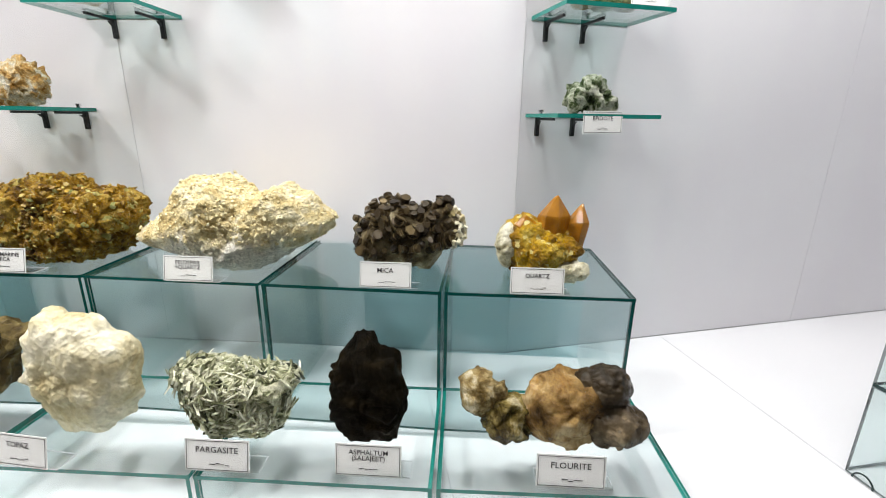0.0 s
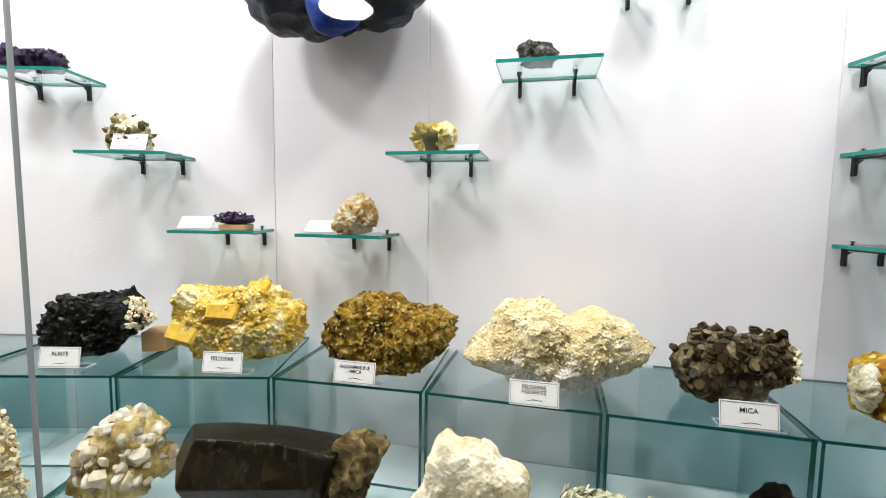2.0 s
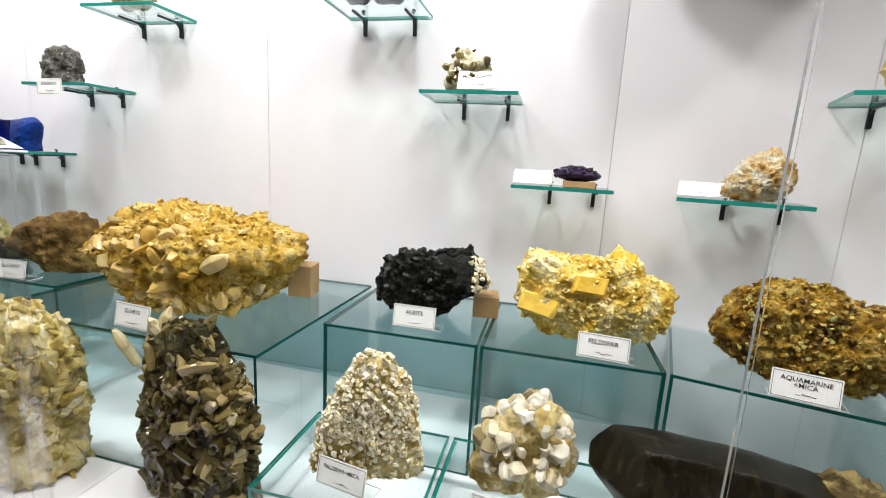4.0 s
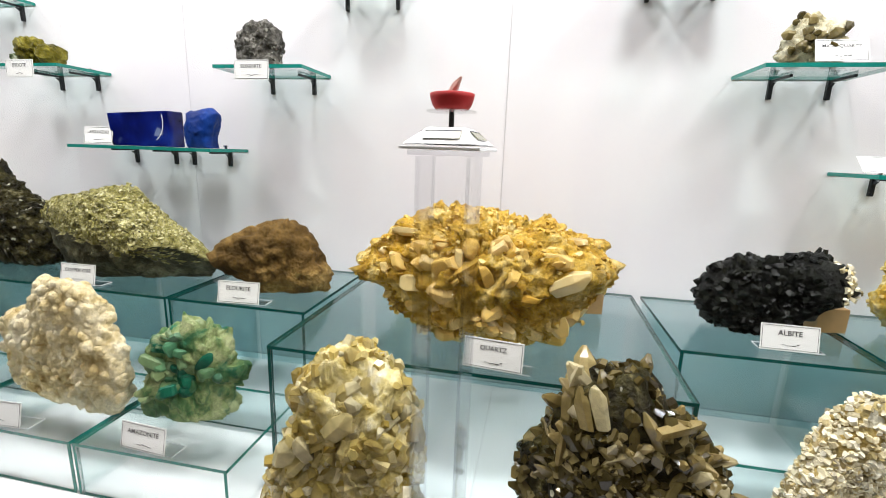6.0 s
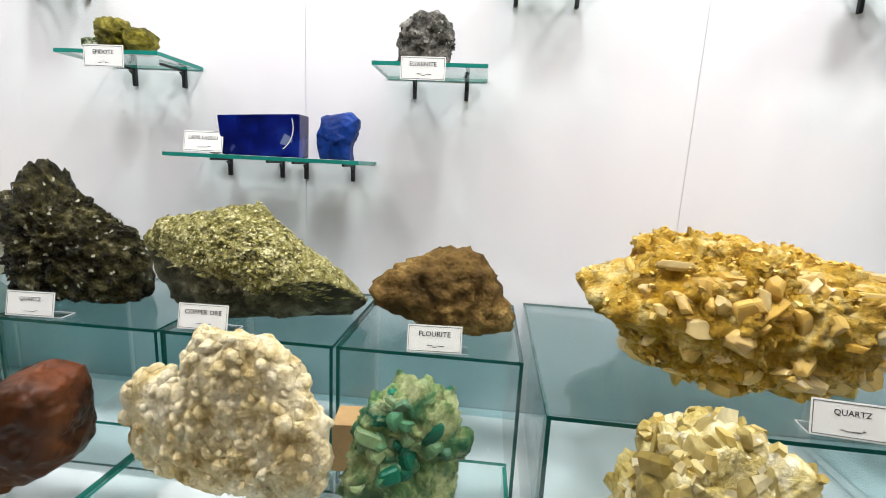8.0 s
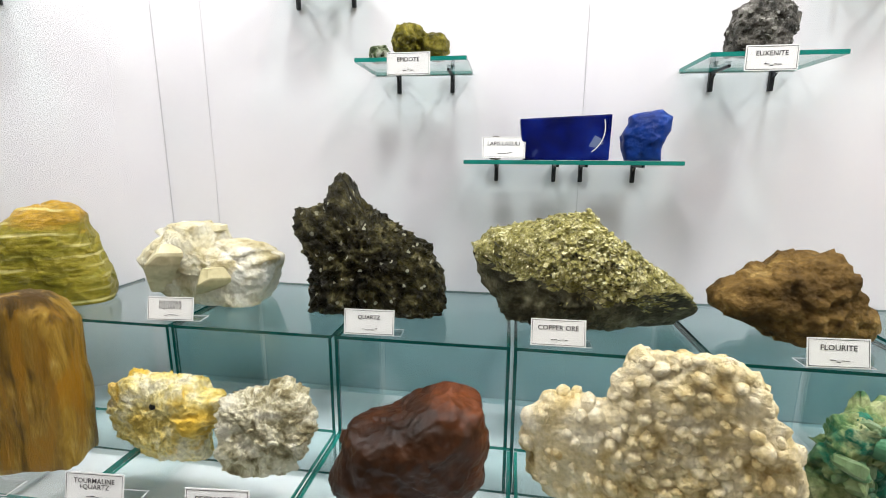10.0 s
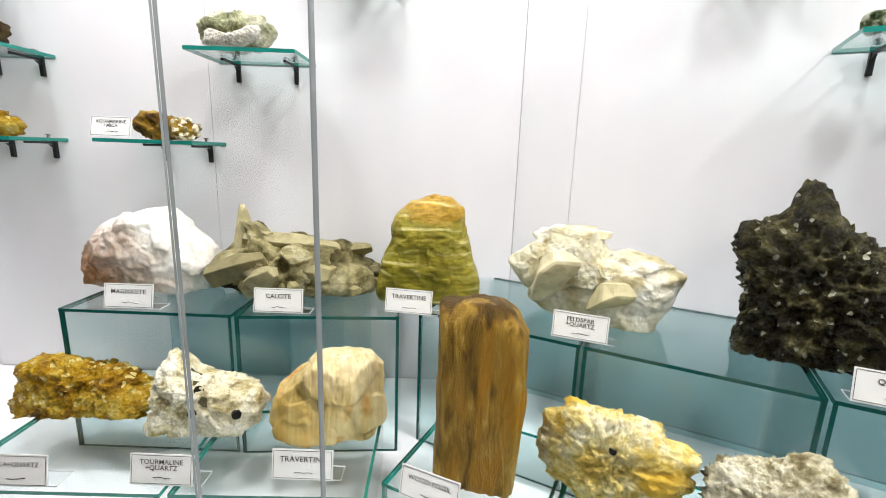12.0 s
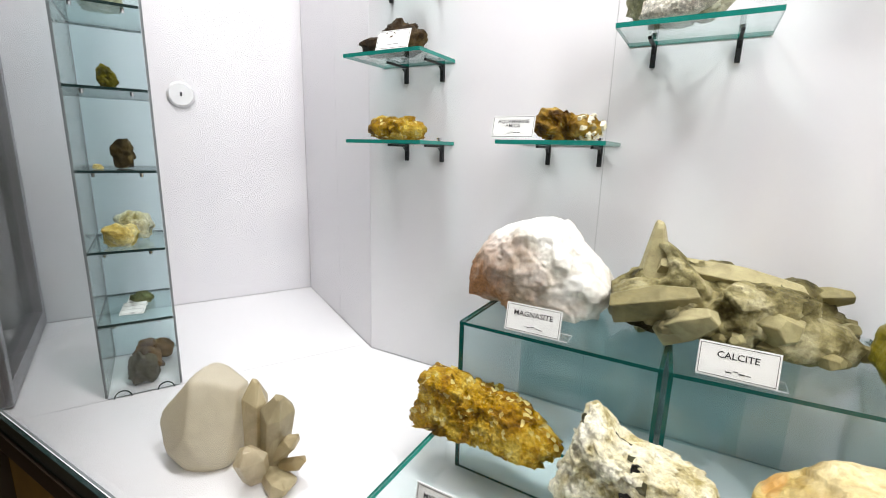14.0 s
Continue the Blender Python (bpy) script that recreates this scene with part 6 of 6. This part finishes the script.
# lapis: a polished tapered block, a rounded slab, a small flat piece behind the card
at, yaw = on("lap", 0.203, -0.105)
t = thing("polished_lapis_block", pose(*at, 0, 0, yaw), "polished deep blue lapis block with white veins", SPECIMEN, "specimens on glass shelves")
bm = box(-0.087, -0.028, 0, 0.087, 0.028, 0.086, 0.004)
for v in bm.verts:
    v.co.x += 0.10 * (v.co.z - 0.037) * (1 if v.co.x > 0 else -1) * (1.0 if v.co.x < 0 else 0.15)
    v.co.z += 0.04 * v.co.x * (v.co.z / 0.074)
part("block_body", bm, LAPIS, t)
for k in range(9):
    a0 = -1.15 + k * 0.14
    bm = box(0, -0.0004, -0.0009, 0.0085, 0.0, 0.0009)
    vein = part("white_vein", bm, CARD, t, "thin white vein")
    vein.matrix_local = pose(0.02 + 0.055 * math.cos(a0 + 0.2), -0.0283, 0.062 + 0.055 * math.sin(a0 + 0.2), 0, -math.degrees(a0 + 0.2) - 90)
shelf_rock("lap", "blue_lapis_slab", "smooth bright blue lapis slab standing on a glass shelf", 0.364, (0.095, 0.064, 0.101), [(-.5,.52),(-.37,.86),(-.06,.94),(.3,1),(.5,.86),(.47,.58),(.3,.3),(.33,.02),(-.37,.02),(-.48,.24)], [("fbm", 0.003, 22), ("block", 0.003, 40)], LAPISRAW, 74, -0.10)
shelf_rock("lap", "dark_lapis_chip", "small dark flat lapis piece on a glass shelf", 0.062, (0.045, 0.03, 0.052), [(0, 0, 0.5, 0.5, 0.5, 0.55)], [("fbm", 0.002, 30)], DARKBROWN, 75, -0.06, cuts=[(0, 0, 1, 0.85)])
shelf_rock("epi2", "gold_epidote_specimen", "olive gold epidote nugget on a glass shelf", 0.127, (0.123, 0.076, 0.074), [(-0.15, 0, 0.55, 0.36, 0.45, 0.46), (0.28, 0, 0.42, 0.24, 0.42, 0.36)], [("fbm", 0.008, 25), ("bubble", 0.006, 90)], OLIVEGOLD, 76, -0.11, res=5)
shelf_rock("epi2", "speckled_epidote_chip", "small black and white speckled rock on a glass shelf", 0.035, (0.050, 0.045, 0.038), ROUND, [("fbm", 0.005, 50)], GREENWHITE, 77)
t, p, d = shelf_rock("cal", "cream_calcite_specimen", "grey-green and cream calcite rock on a glass shelf", 0.086, (0.170, 0.089, 0.091), [(-0.1, 0, 0.5, 0.42, 0.45, 0.48), (0.28, 0, 0.5, 0.22, 0.42, 0.42)], ROUGH, GREENCREAM, 78, res=5)
pts, dirs, faces = lump((0.12, 0.04, 0.042), [(-.5,.1),(-.45,.7),(-.3,.75),(-.2,.4),(.1,.5),(.4,1),(.5,.9),(.45,.4),(.2,.1),(-.2,0)], [("fbm", 0.004, 30), ("bubble", 0.002, 80)], 178, 4)
pts += np.array((0.005, -0.045, 0.004))
lump_part("cream_lobe", pts, faces, CREAM, t, "cream calcite lobe")
t, p, d = shelf_rock("aqm", "brown_aquamarine_specimen", "brown glittering mica with a white-green end on a shelf", 0.125, (0.145, 0.080, 0.065), [(-0.2, 0, 0.5, 0.3, 0.45, 0.46), (0.25, 0, 0.4, 0.26, 0.42, 0.38)], ROUGH, BROWNGOLD, 79, res=5)
grains(t, "white_crystal", GOLDPLATE, p, d, 60, (0.005, 0.009), 0.5, lambda q, v: q[0] > 0.028, random.Random(79), 0.6)
shelf_rock("l2", "yellow_brown_specimen", "yellow-brown crumbly rock on a glass shelf", 0.105, (0.159, 0.087, 0.060), ROUND, ROUGH, GOLDMICA, 80)
shelf_rock("tl", "dark_brown_specimen", "dark brown angular rock on a glass shelf", 0.098, (0.174, 0.085, 0.077), [(0.18, 0, 0.5, 0.32, 0.45, 0.5), (-0.25, 0, 0.32, 0.26, 0.42, 0.32)], ROUGH, DARKBROWN, 81)
# the big dark-blue boulder high on the right-hand back wall
bx = thing("blue_boulder_specimen", facet_pose(*M1, 0.257, 1.925), "large dark navy and bright blue boulder high on the wall", SPECIMEN, "mineral specimens")
NAVY = rock_mat("dark_navy_rock", [(0.3, (0.004, 0.006, 0.012)), (0.6, (0.01, 0.02, 0.045)), (0.85, (0.02, 0.05, 0.12))], 10, None, 60, 0.6, 0.25, 0.003, 0.5)
pts, dirs, faces = lump((0.5, 0.22, 0.26), [(-0.1, 0, 0.5, 0.42, 0.45, 0.5), (0.25, 0, 0.5, 0.25, 0.42, 0.46)], [("fbm", 0.02, 10), ("block", 0.01, 30)], 82, 5)
pts[:, 1] -= 0.13
lump_part("rock_body", pts, faces, NAVY, bx)
pts, dirs, faces = lump((0.13, 0.1, 0.14), [(0, 0, 0.5, 0.45, 0.45, 0.5)], [("fbm", 0.008, 20)], 83, 4)
pts[:, 2] = 0.12 - pts[:, 2]
pts += np.array((0.03, -0.2, -0.012))
lump_part("blue_face", pts, faces, LAPISRAW, bx, "bright blue lapis face")

for key, text, x, dy, dz, turn, lean in (("epi1", "EPIDOTE", 0.100, -0.158, -0.036, 0, 5), ("amz", "AMAZONITE", 0.195, -0.13, 0.006, 0, 15), ("eux0", "EUXENITE", 0.165, -0.12, 0.006, 0, 12),
                                         ("topaz", "", 0.045, -0.11, 0.006, 0, 50), ("ame", "", 0.045, -0.11, 0.006, 0, 45), ("aqf", "", 0.165, -0.11, 0.006, 0, 62), ("clus", "MICA+QUARTZ", 0.13, -0.145, 0.006, 0, 20),
                                         ("eux", "EUXENITE", 0.102, -0.158, -0.032, 0, 3), ("lap", "LAPIS LAZULI", 0.080, -0.14, 0.006, 0, 12), ("epi2", "EPIDOTE", 0.112, -0.158, -0.033, 0, 3),
                                         ("aqm", "AQUAMARINE\n+MICA", 0.028, -0.14, 0.006, 0, 14), ("tl", "", 0.125, -0.14, 0.006, 0, 20)):
    at, yaw = on(key, x, dy, dz)
    card(text, at, yaw + turn, lean, 0.088, 0.044, stand=False, group="shelf name cards")

# ---- clear pedestal with a small solar turntable and a red bowl ----
PX, PY, PZ = -1.812, 0.777, 1.462
t = thing("acrylic_pedestal", pose(PX, PY, FLOOR_Z, 0, 0, -6), "tall square clear acrylic tube standing on the white floor", "pedestal")
ph, hw = PZ - FLOOR_Z, 0.028
mats = (ACRYLIC, ACRYLIC_RIM)
part("front_sheet", sheet(-hw, -hw, 0, hw, -hw + 0.004, ph - 0.006), mats, t)
part("back_sheet", sheet(-hw, hw - 0.004, 0, hw, hw, ph - 0.006), mats, t)
part("side_sheet", sheet(-hw, -hw + 0.0042, 0, -hw + 0.004, hw - 0.0042, ph - 0.006), mats, t)
part("side_sheet", sheet(hw - 0.004, -hw + 0.0042, 0, hw, hw - 0.0042, ph - 0.006), mats, t)
part("top_plate", sheet(-0.034, -0.034, ph - 0.005, 0.034, 0.034, ph), mats, t)
t = thing("solar_turntable", pose(PX, PY, PZ + 0.0005, 0, 0, -6) @ Matrix.Diagonal((0.78, 0.78, 0.85, 1)), "white plastic solar turntable with sloped cell panels", "turntable")
bm = bmesh.new()
bmesh.ops.create_cone(bm, cap_ends=True, segments=4, radius1=0.049 * 1.414, radius2=0.024 * 1.414, depth=0.020, matrix=Matrix.Translation((0, 0, 0.016)) @ Matrix.Rotation(math.pi / 4, 4, "Z"))
bmesh.ops.bevel(bm, geom=list(bm.edges), offset=0.0015, segments=2, affect="EDGES")
part("turntable_body", bm, WHITE_PLASTIC, t)
part("foot_plate", box(-0.052, -0.052, 0, 0.052, 0.052, 0.0035, 0.001), WHITE_PLASTIC, t)
for k in range(4):
    sp = part("solar_panel", box(-0.024, -0.0065, 0, 0.024, 0.0065, 0.001), SOLAR, t, "pale solar cell")
    sp.matrix_local = pose(0, 0, 0, 0, 0, 90 * k) @ pose(0, -0.0375, 0.0157, 38.7) @ Matrix.Translation((0, 0, 0.0006))
    sl = part("dark_slot", box(-0.024, -0.0008, 0, 0.024, 0.0008, 0.0012), INK, t)
    sl.matrix_local = pose(0, 0, 0, 0, 0, 90 * k) @ pose(0, -0.0375, 0.0157, 38.7) @ Matrix.Translation((0, 0.0075, 0.0006))
part("spindle", cyl(0.0035, 0.026, 0.044, seg=14), BLACK_METAL, t)
part("glass_disc", cyl(0.033, 0.044, 0.0455, seg=40), ACRYLIC, t)
b = thing("red_bowl", pose(PX, PY, PZ + 0.0397) @ Matrix.Diagonal((0.85, 0.85, 0.72, 1)), "small dark red velvet bowl on the turntable", "bowl")
bm = bmesh.new()
prof = [(0.0, 0.0), (0.019, 0.0), (0.023, 0.006), (0.026, 0.016), (0.0265, 0.022), (0.0245, 0.023), (0.0225, 0.016), (0.018, 0.007), (0.0, 0.006)]
vs = [bm.verts.new((r, 0, z)) for r, z in prof]
es = [bm.edges.new((x, y)) for x, y in zip(vs, vs[1:])]
bmesh.ops.spin(bm, geom=vs + es, axis=(0, 0, 1), cent=(0, 0, 0), angle=2 * math.pi, steps=32)
bmesh.ops.remove_doubles(bm, verts=bm.verts, dist=0.0001)
bmesh.ops.recalc_face_normals(bm, faces=bm.faces)
for f in bm.faces:
    f.smooth = True
part("bowl_body", bm, RED, b)
PINK = island_mat("clear_pink_gem", [(0.75, 0.55, 0.52), (0.78, 0.35, 0.30)], 0.1, 0.6)
gem = new("gem_crystal", crystal_mesh("gem_crystal", PINK, 6, 0.3, 0.3))
tagged(gem, "clear pinkish gem crystal leaning in the red bowl", "gem")
gem.matrix_world = aimed(Vector((PX - 0.008, PY, PZ + 0.0465)), Vector((0.55, -0.1, 0.8)).normalized()) @ Matrix.Diagonal((0.005, 0.0042, 0.030, 1))


# ---- glass towers at both ends of the case ----
def tower(at, yaw, w, depth, shelf_zs, height, mats_edge=EDGE_DARK):
    """A free-standing tower of glass shelves between two glass sides; x along its front."""
    t = thing("glass_tower", pose(*at, FLOOR_Z, 0, 0, yaw), "free-standing clear glass tower of small shelves", "glass tower", "glass towers")
    for x in (0.0, w - 0.005):
        part("side_sheet", sheet(x, 0.008, 0.002, x + 0.005, depth, height), (GLASS_SHELF, EDGE_PALE), t)
    part("back_sheet", sheet(0.0055, depth - 0.0055, 0.002, w - 0.0055, depth, height), (GLASS_BACK, EDGE_PALE), t)
    part("front_sheet", sheet(0.0055, 0.0, 0.002, w - 0.0055, 0.005, shelf_zs[0] - FLOOR_Z - 0.005), (GLASS_FRONT, EDGE_PALE), t)
    for z in shelf_zs:
        part("shelf_glass", sheet(0.006, 0.0, z - FLOOR_Z - 0.003, w - 0.006, depth - 0.006, z - FLOOR_Z + 0.003), (GLASS_SHELF, mats_edge), t)
        for x in (0.035, w - 0.035):
            part("shelf_clip", cyl(0.004, z - FLOOR_Z - 0.012, z - FLOOR_Z - 0.0035, x, 0.014, 10), CHROME, t)
    for x in (0.035, w - 0.035):
        bm = bmesh.new()
        ring = [(0.018 * math.cos(a), 0.018 * math.sin(a)) for a in np.linspace(0, math.pi, 15)]
        inner = [(0.0155 * math.cos(a), 0.0155 * math.sin(a)) for a in np.linspace(0, math.pi, 15)]
        a = [bm.verts.new((x + px, -0.002, pz + 0.0005)) for px, pz in ring]
        b2 = [bm.verts.new((x + px, -0.002, pz + 0.0005)) for px, pz in inner]
        for i in range(14):
            bm.faces.new((a[i], a[i + 1], b2[i + 1], b2[i]))
        ext = bmesh.ops.extrude_face_region(bm, geom=list(bm.faces))
        for v in ext["geom"]:
            if isinstance(v, bmesh.types.BMVert):
                v.co.y += 0.0015
        bmesh.ops.recalc_face_normals(bm, faces=bm.faces)
        part("foot_ring", bm, EDGE_DARK, t, "dark half-round foot")
    return t


tower((-4.982, 0.147), 90, 0.157, 0.26, (1.016, 1.185, 1.362, 1.534, 1.70), 1.35)
tower((0.945, 0.665), -90, 0.157, 0.26, (1.012, 1.185, 1.362, 1.534, 1.70), 1.35)
TINY = [("fbm", 0.006, 40), ("block", 0.006, 70)]


def tower_rock(label, x, y, z, size, mat, seed, lobes=ROUND):
    specimen("tower_specimen", label, (x, y, z), 90, size, lobes, TINY, mat, seed, 4, group="specimens in the glass tower")


tower_rock("small olive and brown rock on a tower shelf", -5.06, 0.225, 1.5375, (0.042, 0.035, 0.055), OLIVEGOLD, 91)
tower_rock("small dark brown crystal on a tower shelf", -5.08, 0.235, 1.3655, (0.05, 0.04, 0.07), ROOTBROWN, 92)
tower_rock("tiny yellow chip on a tower shelf", -5.03, 0.19, 1.3655, (0.02, 0.02, 0.012), LEMON, 93)
tower_rock("small yellow rock on a tower shelf", -5.035, 0.215, 1.1885, (0.075, 0.06, 0.055), LEMON, 94)
tower_rock("small white and green rock on a tower shelf", -5.11, 0.24, 1.1885, (0.085, 0.07, 0.075), WHITESPOT, 95)
tower_rock("small dark green rock on a tower shelf", -5.13, 0.235, 1.0195, (0.055, 0.05, 0.03), AMAZBACK, 96)
tower_rock("pale green rock on a tower shelf", -5.09, 0.225, 1.7035, (0.09, 0.07, 0.06), GREENCREAM, 97)
tower_rock("dark grey rock on the floor of the tower", -5.035, 0.225, FLOOR_Z + 0.002, (0.07, 0.06, 0.085), DARKGREY, 98)
tower_rock("dark violet rock on the floor of the tower", -5.105, 0.235, FLOOR_Z + 0.002, (0.07, 0.06, 0.07), SMOKYVIOLET, 99)
tower_rock("pinkish brown rock on the floor of the tower", -5.17, 0.245, FLOOR_Z + 0.002, (0.10, 0.06, 0.06), SMOKYVIOLET, 100)
for i in range(5):
    card("", (-5.03 - 0.03 * i, 0.215 + 0.004 * i, 1.0195), 90 + 8 * (i % 3 - 1), 72, 0.05, 0.022, stand=False, group="tower name cards")
